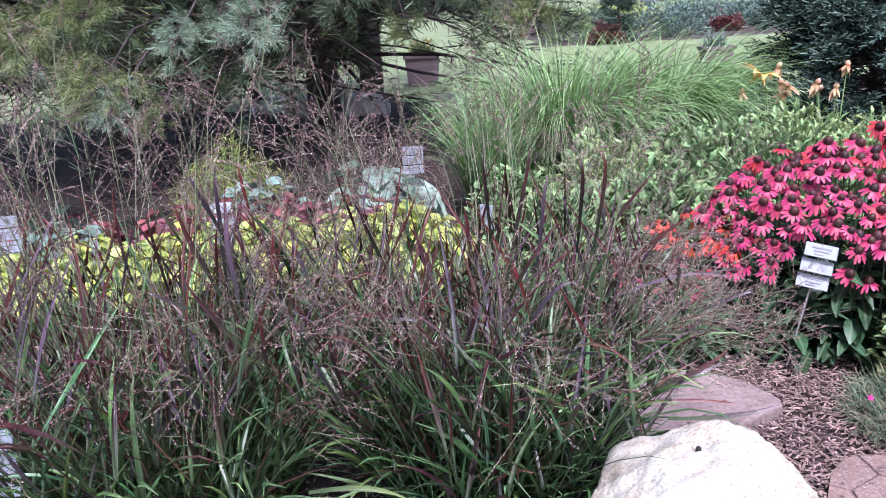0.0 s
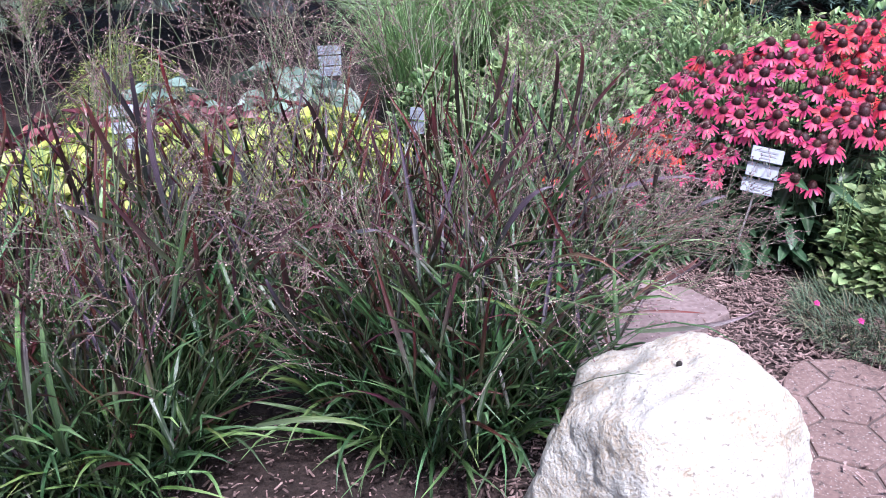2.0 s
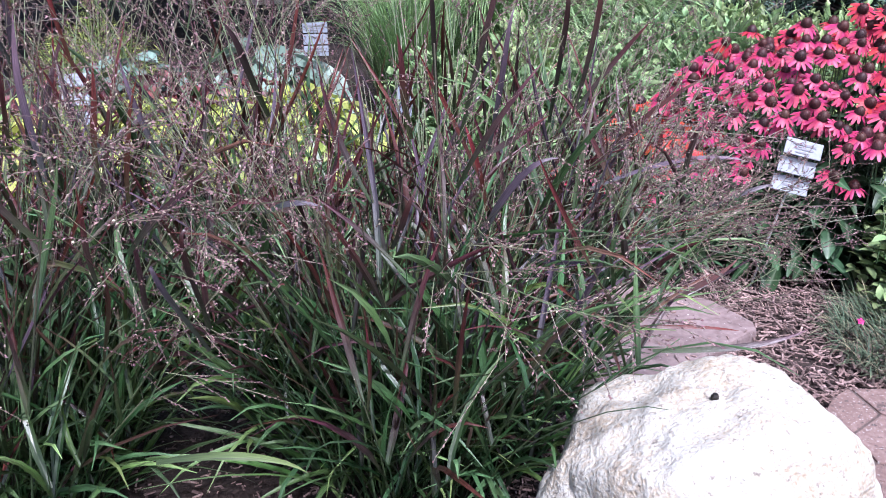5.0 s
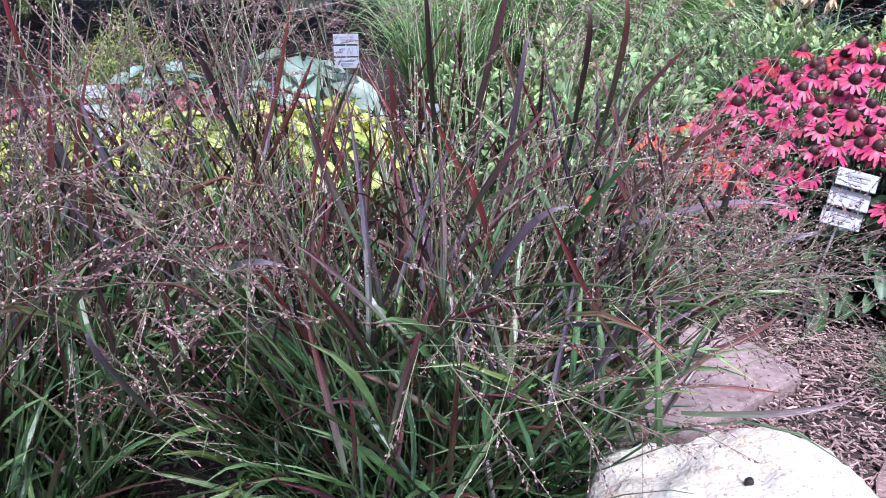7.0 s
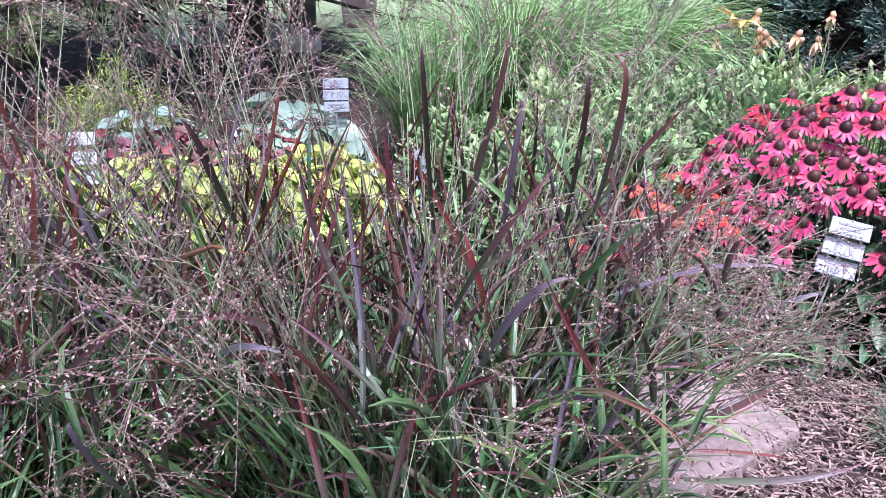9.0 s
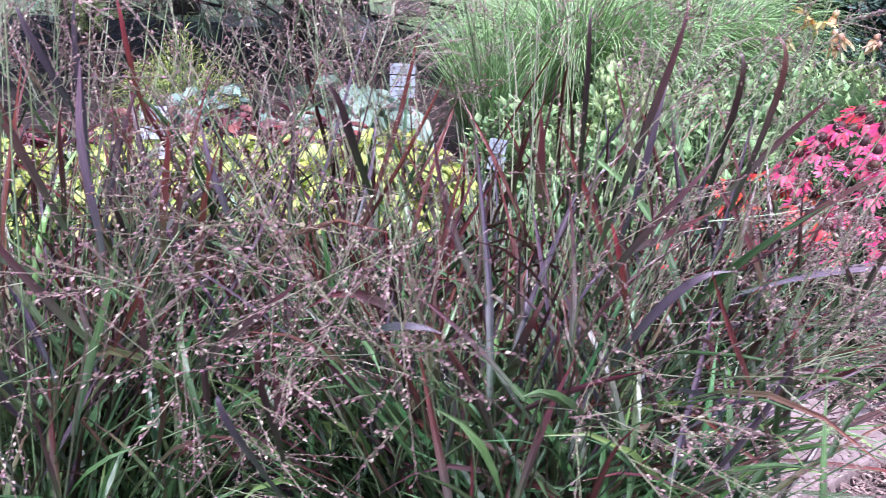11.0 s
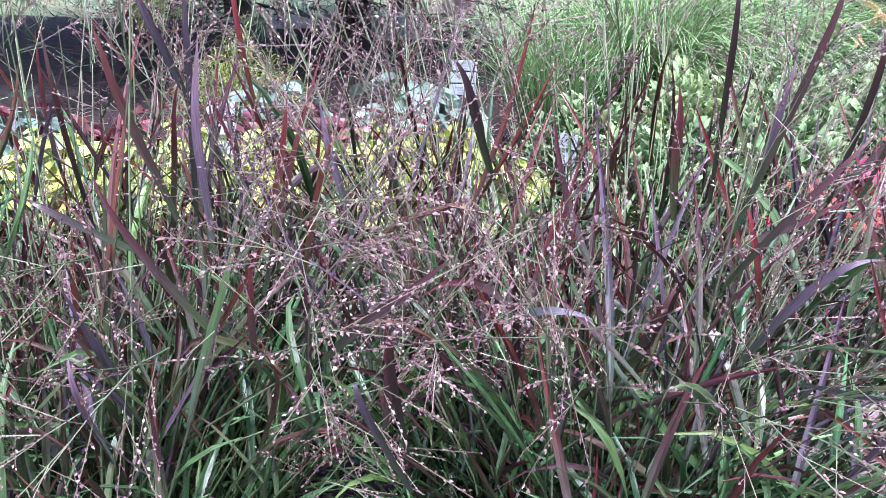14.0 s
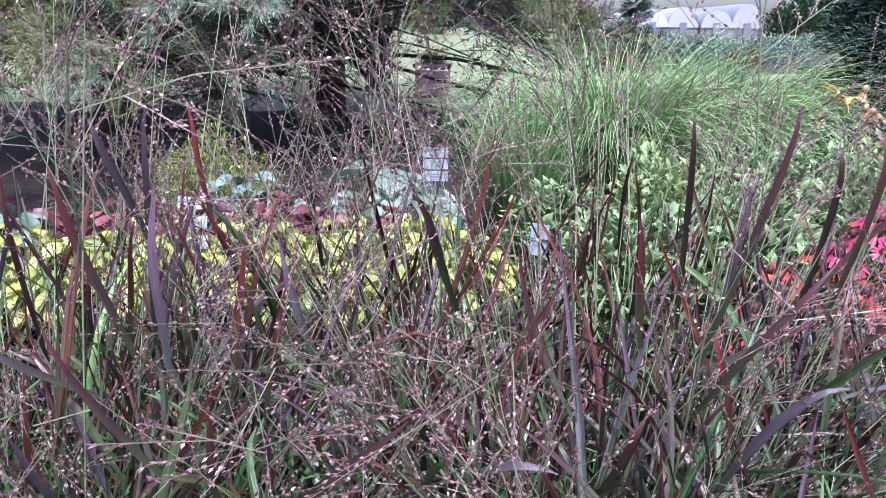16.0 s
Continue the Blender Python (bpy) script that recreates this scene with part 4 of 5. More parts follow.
plant_label((1.15, 2.82, -0.01), -14, -4, "three white label plates on a stake before the coneflowers", 3, 0.40, 0.088, 12)
plant_label((-0.07, 4.36, 0), 6, -6, "three white label plates on a stake beside the hosta", 3, 0.47, 0.1, 0, 2)
plant_label((-0.715, 3.46, 0), 8, -6, "white label plates on a stake in the lime foliage", 3, 0.44, 0.082, 0, -20, 0.058)
plant_label((0.265, 3.32, 0), -30, -4, "white label plates at the end of the lime bed", 2, 0.42, 0.052, 0, -10)
plant_label((-1.42, 3.22, 0), 14, -6, "white label plates beside grey-green foliage", 3, 0.48, 0.1, 0, -4)
plant_label((-0.64, 1.8, -0.05), 10, -6, "white label plates standing before the switchgrass", 3, 0.44)


# ---- coneflowers ----
def flower_mesh(seed, mat):
    rng, b = random.Random(seed), Build()
    n = rng.choice((12, 13, 14))
    droop = rng.uniform(0.3, 1.05)
    for k in range(n):
        az = 6.283 * k / n + rng.gauss(0, 0.06)
        o, s = Vector((math.cos(az), math.sin(az), 0)), Vector((-math.sin(az), math.cos(az), 0))
        ln, w = rng.uniform(0.029, 0.039), rng.uniform(0.005, 0.0068)
        dr = droop + rng.gauss(0, 0.1)
        rows = []
        for i, q in enumerate((0.0, 0.3, 0.65, 0.9, 1.0)):
            c = o * (0.008 + ln * q) + Vector((0, 0, 0.002 - dr * ln * q ** 1.6))
            ww = w * (0.55, 0.95, 1.0, 0.75, 0.35)[i]
            rows.append((q, [c - s * ww + Vector((0, 0, -0.0008)), c + Vector((0, 0, 0.0006)), c + s * ww + Vector((0, 0, -0.0008))]))
        b.strip(rows)
    return b.mesh("petals", [mat], True)


def cone_mesh():
    b = Build()
    rows = []
    for i in range(7):
        t = math.pi / 2 * i / 6
        r, z = 0.0162 * math.cos(t) + 0.0004, 0.0235 * math.sin(t) + 0.001
        rows.append((i / 6, [Vector((r * math.cos(6.283 * k / 12), r * math.sin(6.283 * k / 12), z)) for k in range(13)]))
    b.strip(rows)
    for k in range(70):
        z = (k + 0.5) / 70
        t, az = math.asin(z), k * 2.39996
        d = Vector((math.cos(t) * math.cos(az), math.cos(t) * math.sin(az), math.sin(t)))
        b.seed(Vector((d.x * 0.0151, d.y * 0.0151, d.z * 0.023 + 0.001)), d, 0.0045, 0.0011, 0, 0.4 + 0.6 * z)
    return b.mesh("cone", [CONE], True)


CONE_ME = cone_mesh()
FLOWERS = {k: [flower_mesh(10 * i + s, m) for s in range(4)] for i, (k, m) in enumerate((("pink", PETAL_PINK), ("red", PETAL_RED), ("orange", PETAL_ORANGE)))}


def lance_leaf(seed, mat, length=0.11, width=0.034):
    rng, b = random.Random(seed), Build()
    rows = []
    for i in range(7):
        s = i / 6
        w = width * 0.5 * math.sin(math.pi * min(0.985, 0.05 + 0.93 * s ** 0.85)) + 0.0004
        c = Vector((length * s, 0.006 * math.sin(4 * s + seed), 0.02 * s - rng.uniform(0.25, 0.4) * length * s * s))
        rows.append((s, [c + Vector((0, -w, w * 0.35)), c + Vector((0, -w * 0.5, w * 0.1)), c, c + Vector((0, w * 0.5, w * 0.1)), c + Vector((0, w, w * 0.35))]))
    b.strip(rows)
    return b.mesh("leaf", [mat], True)


CONE_LEAVES = [lance_leaf(s, LEAF_DARK, 0.11 + 0.012 * (s % 3), 0.036) for s in range(5)]


def coneflowers(centre, spots, label, kind_of, seed):
    """spots: flower places in the world; all spring from the clump's foot."""
    rng = random.Random(seed)
    th = thing("coneflower_clump", (centre[0], centre[1], 0), label, "coneflowers", "coneflower clumps")
    c = Vector((centre[0], centre[1], 0))
    for k, p in enumerate(spots):
        p = Vector(p) - c
        foot = Vector((p.x * 0.72 + rng.gauss(0, 0.02), p.y * 0.72 + rng.gauss(0, 0.02), 0))
        mid = foot.lerp(p, 0.55) + Vector((rng.gauss(0, 0.012), rng.gauss(0, 0.012), 0.02))
        stem = Build()
        stem.tube([foot, mid, p], [0.0024, 0.002, 0.0016], 5)
        part("stem", stem, LEAF_DARK, th)
        kinds = FLOWERS[kind_of(p + c, rng)]
        d = Vector((rng.gauss(0, 0.18), rng.gauss(-0.5, 0.25), 1)).normalized()
        q = Vector((0, 0, 1)).rotation_difference(d).to_matrix().to_4x4()
        s = rng.uniform(0.64, 0.96)
        fl = part("flower", kinds[rng.randrange(4)], None, th, "", m=Matrix.Translation(p) @ q @ pose(0, 0, 0, 0, 0, rng.uniform(0, 360)) @ Matrix.Scale(s, 4))
        part("cone", CONE_ME, None, fl, "domed dark brown seed cone")
        for _ in range(2):
            u = rng.uniform(0.12, 0.72)
            b0 = foot.lerp(mid, min(1, u * 1.8)) if u < 0.55 else mid.lerp(p, (u - 0.55) / 0.45)
            part("leaf", CONE_LEAVES[rng.randrange(5)], None, th, "", m=Matrix.Translation(b0) @ pose(0, 0, 0, rng.gauss(0, 20), rng.uniform(-35, 25), rng.uniform(0, 360)) @ Matrix.Scale(rng.uniform(0.8, 1.25), 4))
    leaves = Build()
    rx = max(abs(s[0] - centre[0]) for s in spots) * 0.85
    ry = max(abs(s[1] - centre[1]) for s in spots) * 0.85
    for k in range(420):
        az, r = rng.uniform(0, 6.283), math.sqrt(rng.random())
        z = rng.uniform(0.03, 0.3) * (1.1 - 0.5 * r)
        d = Vector((math.cos(az + rng.gauss(0, 0.7)), math.sin(az + rng.gauss(0, 0.7)), rng.uniform(-0.2, 0.6))).normalized()
        leaves.leaf(Vector((rx * r * math.cos(az), ry * r * math.sin(az), z)), d, Vector((0, 0, 1)), rng.uniform(0.09, 0.15), rng.uniform(0.028, 0.045), 0.35, 0, 4)
    part("foliage", leaves, LEAF_DARK, th, "dark green lance-shaped leaves", True, "stuff")
    return th


def scatter(rng, n, test, box, gap, height):
    pts, tries = [], 0
    while len(pts) < n and tries < 40000:
        tries += 1
        x, y = rng.uniform(box[0], box[1]), rng.uniform(box[2], box[3])
        if not test(x, y) or any((x - a) ** 2 + (y - b) ** 2 < gap * gap for a, b, _ in pts):
            continue
        pts.append((x, y, height(x, y) + rng.gauss(0, 0.02)))
    return pts


rng = random.Random(5)
dome = lambda x, y: min(0.345 + 0.46 * (y - 2.8) + 0.17 * (x - 1.2), 0.54 + 0.2 * (x - 1.35)) - 0.5 * max(0, 1.12 - x)
spots = scatter(rng, 225, lambda x, y: (((x - 1.34) / 0.38) ** 2 + ((y - 3.07) / 0.3) ** 2 < 1 or (x - 1.22) ** 2 + (y - 2.95) ** 2 < 0.03) and not (1.1 < x < 1.3 and y < 2.88), (0.9, 1.8, 2.7, 3.6), 0.042, dome)
spots += [(1.08, 2.8, 0.31), (1.3, 2.79, 0.3), (1.36, 2.8, 0.27), (1.0, 2.86, 0.3)]
coneflowers((1.36, 3.1), spots, "hot pink coneflowers with dark cones in full bloom", lambda p, r: "pink" if p.x + r.gauss(0, 0.08) < 1.5 and p.y < 3.25 + r.gauss(0, 0.06) else "red", 21)
spots = scatter(rng, 110, lambda x, y: ((x - 1.9) / 0.32) ** 2 + ((y - 3.2) / 0.34) ** 2 < 1, (1.5, 2.4, 2.7, 3.8), 0.048, lambda x, y: min(0.6, 0.43 + 0.4 * (y - 2.9) + 0.05 * (x - 1.6)))
coneflowers((1.9, 3.2), spots, "coral red coneflowers with dark cones in full bloom", lambda p, r: "red", 22)
spots = scatter(rng, 20, lambda x, y: ((x - 0.98) / 0.17) ** 2 + ((y - 3.12) / 0.16) ** 2 < 1, (0.7, 1.2, 2.9, 3.4), 0.05, lambda x, y: 0.34 + 0.1 * (y - 3))
coneflowers((0.98, 3.12), spots, "low orange-red coneflowers leaning out of the clump", lambda p, r: "orange", 23)
spots = scatter(rng, 16, lambda x, y: ((x - 0.80) / 0.15) ** 2 + ((y - 2.98) / 0.1) ** 2 < 1, (0.6, 1.0, 2.85, 3.1), 0.045, lambda x, y: 0.27)
coneflowers((0.80, 2.98), spots, "low coral-pink coneflowers behind the switchgrass", lambda p, r: r.choice(("red", "pink", "orange")), 24)


# ---- leafy plants ----
def bush(name, at, radii, n, mat, length, width, label, category, seed, group="", droop=0.3, shell=0.55, part_label="", seg=2, stem=True, up=0.4, spikes=0):
    """A leafy mound: leaves on short twigs through the outer part of an uneven dome."""
    rng = random.Random(seed)
    th = thing(name, at, label, category, group)
    b, st = Build(), Build()
    rx, ry, rz = radii
    for k in range(n):
        az, el = rng.uniform(0, 6.283), math.asin(rng.uniform(0.0, 1.0) ** 0.8)
        d = Vector((math.cos(el) * math.cos(az), math.cos(el) * math.sin(az), math.sin(el)))
        lump = 1 + 0.28 * noise.noise(d * 2.2 + Vector((seed * 1.7, 0, 0))) + 0.16 * noise.noise(d * 5 + Vector((0, seed, 0)))
        r = (shell + (1 - shell) * rng.random() ** 0.6) * lump
        p = Vector((d.x * rx * r, d.y * ry * r, max(0.01, d.z * rz * r)))
        dd = (d * 0.8 + Vector((rng.gauss(0, 0.5), rng.gauss(0, 0.5), up + rng.gauss(0, 0.35)))).normalized()
        b.leaf(p, dd, Vector((rng.gauss(0, 0.3), rng.gauss(0, 0.3), 1)), length * rng.uniform(0.65, 1.25), width * rng.uniform(0.7, 1.25), droop, 0, seg)
        if stem and k % 9 == 0:
            st.tube([Vector((p.x * 0.25, p.y * 0.25, 0)), Vector((p.x * 0.6, p.y * 0.6, p.z * 0.6)), p], [0.004 * rz + 0.0012, 0.002 * rz + 0.001, 0.0008], 4)
    for k in range(spikes):
        az, r = rng.uniform(0, 6.283), math.sqrt(rng.random())
        p = Vector((rx * r * math.cos(az), ry * r * math.sin(az), rz * (1 - 0.4 * r * r)))
        q = p + Vector((rng.gauss(0, 0.03), rng.gauss(0, 0.03), rng.uniform(0.05, 0.13)))
        st.tube([p - Vector((0, 0, 0.1)), p, q], [0.0015, 0.0013, 0.0008], 4)
        for j in range(14):
            u = j / 14
            b.leaf(p.lerp(q, u), Vector((rng.gauss(0, 1), rng.gauss(0, 1), 0.6)).normalized(), Vector((0, 0, 1)), 0.012, 0.006, 0.1)
    part("foliage", b, mat, th, part_label, seg > 2, "stuff")
    if stem:
        part("stem_mass", st, TWIG if rz > 0.6 else LEAF_MID, th, "", False, "stuff")
    return th


def round_leaf(seed, mat, size, lobes=5, depth=0.12, bend=0.25):
    """A broad rounded leaf with a scalloped edge."""
    rng, b = random.Random(seed), Build()
    rows = []
    for i in range(6):
        s = i / 5
        pts = []
        for k in range(7):
            c = (k / 6 - 0.5) * 2
            w = size * 0.5 * math.sqrt(max(0.0, 1 - (2 * s - 1) ** 2 * 0.97)) * (1 + depth * math.sin(lobes * 6.28 * s + seed))
            pts.append(Vector((size * (s - depth * 0.6 * abs(c) * (1 - s)), c * w, size * (0.18 * abs(c) ** 1.5 - bend * s * s + 0.05 * math.sin(5 * c + seed) * s))))
        rows.append((s, pts))
    b.strip(rows)
    return b.mesh("leaf", [mat], True)


def rosette(name, at, radius, height, n, meshes, label, category, group, seed, stalk_mat, tilt=(5, 55)):
    """A mound of single broad leaves, each on its own stalk."""
    rng = random.Random(seed)
    th = thing(name, at, label, category, group)
    st = Build()
    for k in range(n):
        az, r = k * 2.39996 + rng.gauss(0, 0.2), radius * math.sqrt((k + 0.5) / n)
        z = height * (1 - 0.55 * (r / radius) ** 2) * rng.uniform(0.8, 1.12)
        p = Vector((r * math.cos(az), r * math.sin(az), z))
        st.tube([Vector((p.x * 0.15, p.y * 0.15, 0)), Vector((p.x * 0.6, p.y * 0.6, z * 0.7)), p], [0.002, 0.0018, 0.0015], 4)
        part("leaf", meshes[rng.randrange(len(meshes))], None, th, "", m=Matrix.Translation(p) @ pose(0, 0, 0, 0, 0, math.degrees(az) + rng.gauss(0, 25)) @ pose(0, 0, 0, rng.gauss(0, 15), rng.uniform(*tilt) * (0.3 + 0.7 * r / radius) - 8, 0) @ Matrix.Scale(rng.uniform(0.75, 1.2), 4))
    part("stalk_mass", st, stalk_mat, th, "", False, "stuff")
    return th


LIME_LEAVES = [round_leaf(s, LEAF_LIME, 0.05, 4, 0.16) for s in range(6)]
PLUM_LEAVES = [round_leaf(s + 9, LEAF_PLUM, 0.06, 4, 0.12) for s in range(4)]
SAGE_LEAVES = [round_leaf(s + 30, LEAF_SAGE, 0.07, 3, 0.08) for s in range(4)]
HOSTA_LEAVES = [round_leaf(s + 20, LEAF_HOSTA, 0.17, 1, 0.02, 0.3) for s in range(5)]

rng = random.Random(8)
lime_at = [(-1.9, 3.34), (-1.68, 3.42), (-1.46, 3.36), (-1.26, 3.52), (-1.06, 3.46), (-0.94, 3.66), (-0.78, 3.54), (-0.6, 3.7), (-0.46, 3.56), (-0.32, 3.74), (-0.18, 3.6), (-0.06, 3.76), (0.04, 3.66)]
for k, (x, y) in enumerate(lime_at):
    rosette("coral_bells_plant", (x, y, 0), 0.21, 0.27 + 0.08 * (y - 3.4) + 0.03 * rng.random(), 120, LIME_LEAVES, "lime-yellow coral bells with rounded scalloped leaves", "coral bells", "lime coral bells", 40 + k, LEAF_LIME)
for k, (x, y) in enumerate([(-1.5, 3.95), (-1.15, 4.05), (-0.66, 4.12), (-0.42, 4.1), (-0.9, 4.18), (-0.58, 4.3), (-1.8, 3.95), (-0.3, 4.0)]):
    rosette("coral_bells_plant", (x, y, 0), 0.19, 0.29, 52, PLUM_LEAVES, "plum-red coral bells with rounded leaves", "coral bells", "plum coral bells", 60 + k, LEAF_PLUM)
rosette("hosta_plant", (-0.24, 4.45, 0), 0.24, 0.38, 28, HOSTA_LEAVES, "blue-green hosta with broad overlapping leaves", "hosta", "", 71, LEAF_HOSTA, (10, 60))
rosette("hosta_plant", (-0.5, 4.08, 0), 0.16, 0.17, 12, HOSTA_LEAVES, "small blue-green hosta at the edge of the bed", "hosta", "", 72, LEAF_HOSTA, (10, 50))
rosette("sage_plant", (-0.8, 4.35, 0), 0.25, 0.34, 60, SAGE_LEAVES, "grey-green leafy perennial under the pine", "perennial", "grey-green perennials", 73, LEAF_SAGE)
rosette("sage_plant", (-1.5, 3.72, 0), 0.2, 0.36, 50, SAGE_LEAVES, "grey-green leafy perennial beside the lime bed", "perennial", "grey-green perennials", 74, LEAF_SAGE)

for k, (x, y, rx, rz, m) in enumerate([(0.62, 3.75, 0.3, 0.36, LEAF_MID), (1.0, 3.9, 0.34, 0.42, LEAF_MID), (1.5, 4.05, 0.4, 0.48, LEAF_MID), (0.85, 4.5, 0.35, 0.42, LEAF_PALE),
                                      (1.35, 4.65, 0.4, 0.46, LEAF_MID), (2.0, 4.25, 0.42, 0.5, LEAF_PALE), (1.9, 4.85, 0.4, 0.46, LEAF_PALE), (2.5, 4.6, 0.45, 0.5, LEAF_MID), (0.4, 4.2, 0.25, 0.34, LEAF_MID)]):
    bush("leafy_perennial", (x, y, 0), (rx, rx, rz), 2000, m, 0.048, 0.027, "green leafy perennial mound behind the coneflowers", "perennial", 80 + k, "green perennials", 0.3, 0.45, "", 2, True, 0.4, 25 if m is LEAF_PALE else 6)

bush("catmint_plant", (1.6, 2.66, 0), (0.25, 0.2, 0.35), 2400, LEAF_MINT, 0.031, 0.023, "pale green bushy plant with budding tips", "shrub", 95, "", 0.35, 0.3, "", 4, True, 0.35, 60)


def dianthus(at, seed):
    rng = random.Random(seed)
    th = thing("dianthus_mound", at, "low grey-green dianthus mound with a few magenta flowers", "dianthus")
    b = Build()
    for k in range(2600):
        az, r = rng.uniform(0, 6.283), 0.235 * math.sqrt(rng.random())
        blade(b, (r * math.cos(az), r * math.sin(az), 0.01), az + rng.gauss(0, 0.8), rng.uniform(5, 60), rng.uniform(40, 120), rng.uniform(0.04, 0.105), rng.uniform(0.0012, 0.0026), 4, 0, 0.2, 1 if rng.random() < 0.16 else 0, 2)
    part("foliage", b, [LEAF_DIAN, LEAF_STRAW], th, "fine needle-like grey-green leaves", False, "stuff")
    for x, y, z in ((-0.2, 0.02, 0.08), (-0.165, -0.12, 0.1)):
        b = Build()
        for k in range(5):
            a = 6.283 * k / 5
            b.leaf(Vector((0, 0, 0)), Vector((math.cos(a), math.sin(a), 0.25)), Vector((0, 0, 1)), 0.0085, 0.0085, 0.1)
        b.tube([Vector((0, 0, -0.08)), Vector((0, 0, -0.03)), Vector((0, 0, 0))], [0.0008, 0.0008, 0.001], 5, 1)
        part("flower", b, [PETAL_MAGENTA, LEAF_DIAN], th, "small magenta flower", m=pose(x, y, z, 42, 0, 0))
    return th


dianthus((1.44, 2.45, 0.0), 31)


def fountain_grass(at, seed, n, spread, lo, hi, mat, label, lean=(0, 20), tip=(60, 155), width=0.008, wind=0.0):
    rng = random.Random(seed)
    th = thing("maiden_grass", at, label, "ornamental grass", "maiden grass clumps")
    b = Build()
    for k in range(n):
        az, r = rng.uniform(0, 6.283), spread * math.sqrt(rng.random())
        az2 = math.atan2(math.sin(az), math.cos(az) + wind * rng.random()) + rng.gauss(0, 0.35)
        blade(b, (r * math.cos(az), r * math.sin(az), 0), az2, rng.uniform(*lean) * (0.4 + 0.9 * r / spread), rng.uniform(*tip), rng.uniform(lo, hi), width * rng.uniform(0.7, 1.3), 8, rng.uniform(-50, 50), 0.3, 0, 3, 1.8)
    part("foliage", b, mat, th, "long arching pale green blades", False, "stuff")
    return th


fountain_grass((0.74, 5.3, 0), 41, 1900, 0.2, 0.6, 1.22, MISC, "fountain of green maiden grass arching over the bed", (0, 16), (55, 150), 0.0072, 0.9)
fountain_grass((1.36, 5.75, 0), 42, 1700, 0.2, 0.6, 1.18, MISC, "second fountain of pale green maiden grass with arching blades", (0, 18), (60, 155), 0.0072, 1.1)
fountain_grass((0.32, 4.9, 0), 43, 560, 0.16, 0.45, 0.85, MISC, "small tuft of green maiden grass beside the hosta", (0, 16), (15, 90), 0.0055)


def daylily(at, seed, flowers, label):
    rng = random.Random(seed)
    th = thing("daylily_clump", at, label, "daylily", "daylilies")
    b = Build()
    for k in range(130):
        az, r = rng.uniform(0, 6.283), 0.14 * math.sqrt(rng.random())
        blade(b, (r * math.cos(az), r * math.sin(az), 0), az, rng.uniform(5, 30), rng.uniform(70, 140), rng.uniform(0.35, 0.6), 0.014, 6, 0, 0.5, 0, 3, 1.6)
    part("foliage", b, LEAF_PALE, th, "strap-shaped leaves", False, "stuff")
    b = Build()
    for x, y, z, kind in flowers:
        foot = Vector((x * 0.4, y * 0.4, 0))
        b.tube([foot, Vector((x * 0.75, y * 0.75, z * 0.6)), Vector((x, y, z))], [0.004, 0.0035, 0.003], 5)
    part("scape_mass", b, LEAF_MID, th, "", False, "stuff")
    for x, y, z, kind in flowers:
        b = Build()
        for k in range(6):
            a = 6.283 * k / 6 + rng.gauss(0, 0.12)
            o = Vector((math.cos(a), math.sin(a), 0))
            if kind == 0:
                b.leaf(Vector((0, 0, 0)), (o + Vector((0, 0, 0.55))).normalized(), Vector((0, 0, 1)), rng.uniform(0.08, 0.095), 0.052 if k % 2 else 0.04, 0.9, 0, 6)
            else:
                b.leaf(Vector((0, 0, 0.01)), (o * rng.uniform(0.25, 0.7) - Vector((0, 0, 1))).normalized(), o, rng.uniform(0.05, 0.085), 0.024, rng.uniform(-0.2, 0.3), 0, 4)
        if kind:
            b.tube([Vector((0, 0, 0)), Vector((0.004, 0, 0.018)), Vector((0.003, 0.002, 0.034))], [0.012, 0.017, 0.008], 7)
        part("flower", b, LILY_Y if kind == 0 else LILY_P, th, "open apricot bloom" if kind == 0 else "wilted peach bloom", True,
             m=pose(x, y, z, rng.uniform(5, 25) if kind == 0 else rng.gauss(0, 18), rng.gauss(0, 22), rng.uniform(0, 360)))
    return th


daylily((1.86, 5.3, 0), 51, [(-0.08, 0.0, 0.63, 0), (-0.02, 0.02, 0.61, 0), (0.04, 0.0, 0.65, 1), (0.06, 0.0, 0.56, 1), (0.085, -0.04, 0.55, 1), (0.09, 0.02, 0.5, 1), (-0.15, 0.0, 0.52, 1)], "daylily with open apricot blooms and several wilted ones")
daylily((2.2, 5.3, 0), 52, [(-0.09, 0, 0.55, 1), (-0.07, 0.02, 0.52, 1), (0.07, 0.0, 0.64, 1), (0.02, 0.0, 0.52, 1)], "daylily with faded peach blooms")


# ---- conifers ----
def tuft(seed, n=54, length=0.085, spread=0.1, wide=0.0017):
    """A shoot with long soft needles set round its end."""
    rng, b = random.Random(seed), Build()
    for k in range(n):
        u = rng.random()
        p = Vector((spread * (0.05 + 0.95 * u), 0, 0))
        az, t = rng.uniform(0, 6.283), radians(rng.uniform(25, 62))
        d = Vector((math.cos(t), math.sin(t) * math.cos(az), math.sin(t) * math.sin(az) - 0.12)).normalized()
        e = p + d * length * rng.uniform(0.7, 1.1)
        s = d.orthogonal().normalized() * wide
        s.rotate(Euler((rng.random() * 6, 0, 0)))
        b.strip([(0, [p - s, p + s]), (1, [e - s * 0.3, e + s * 0.3])])
    return b


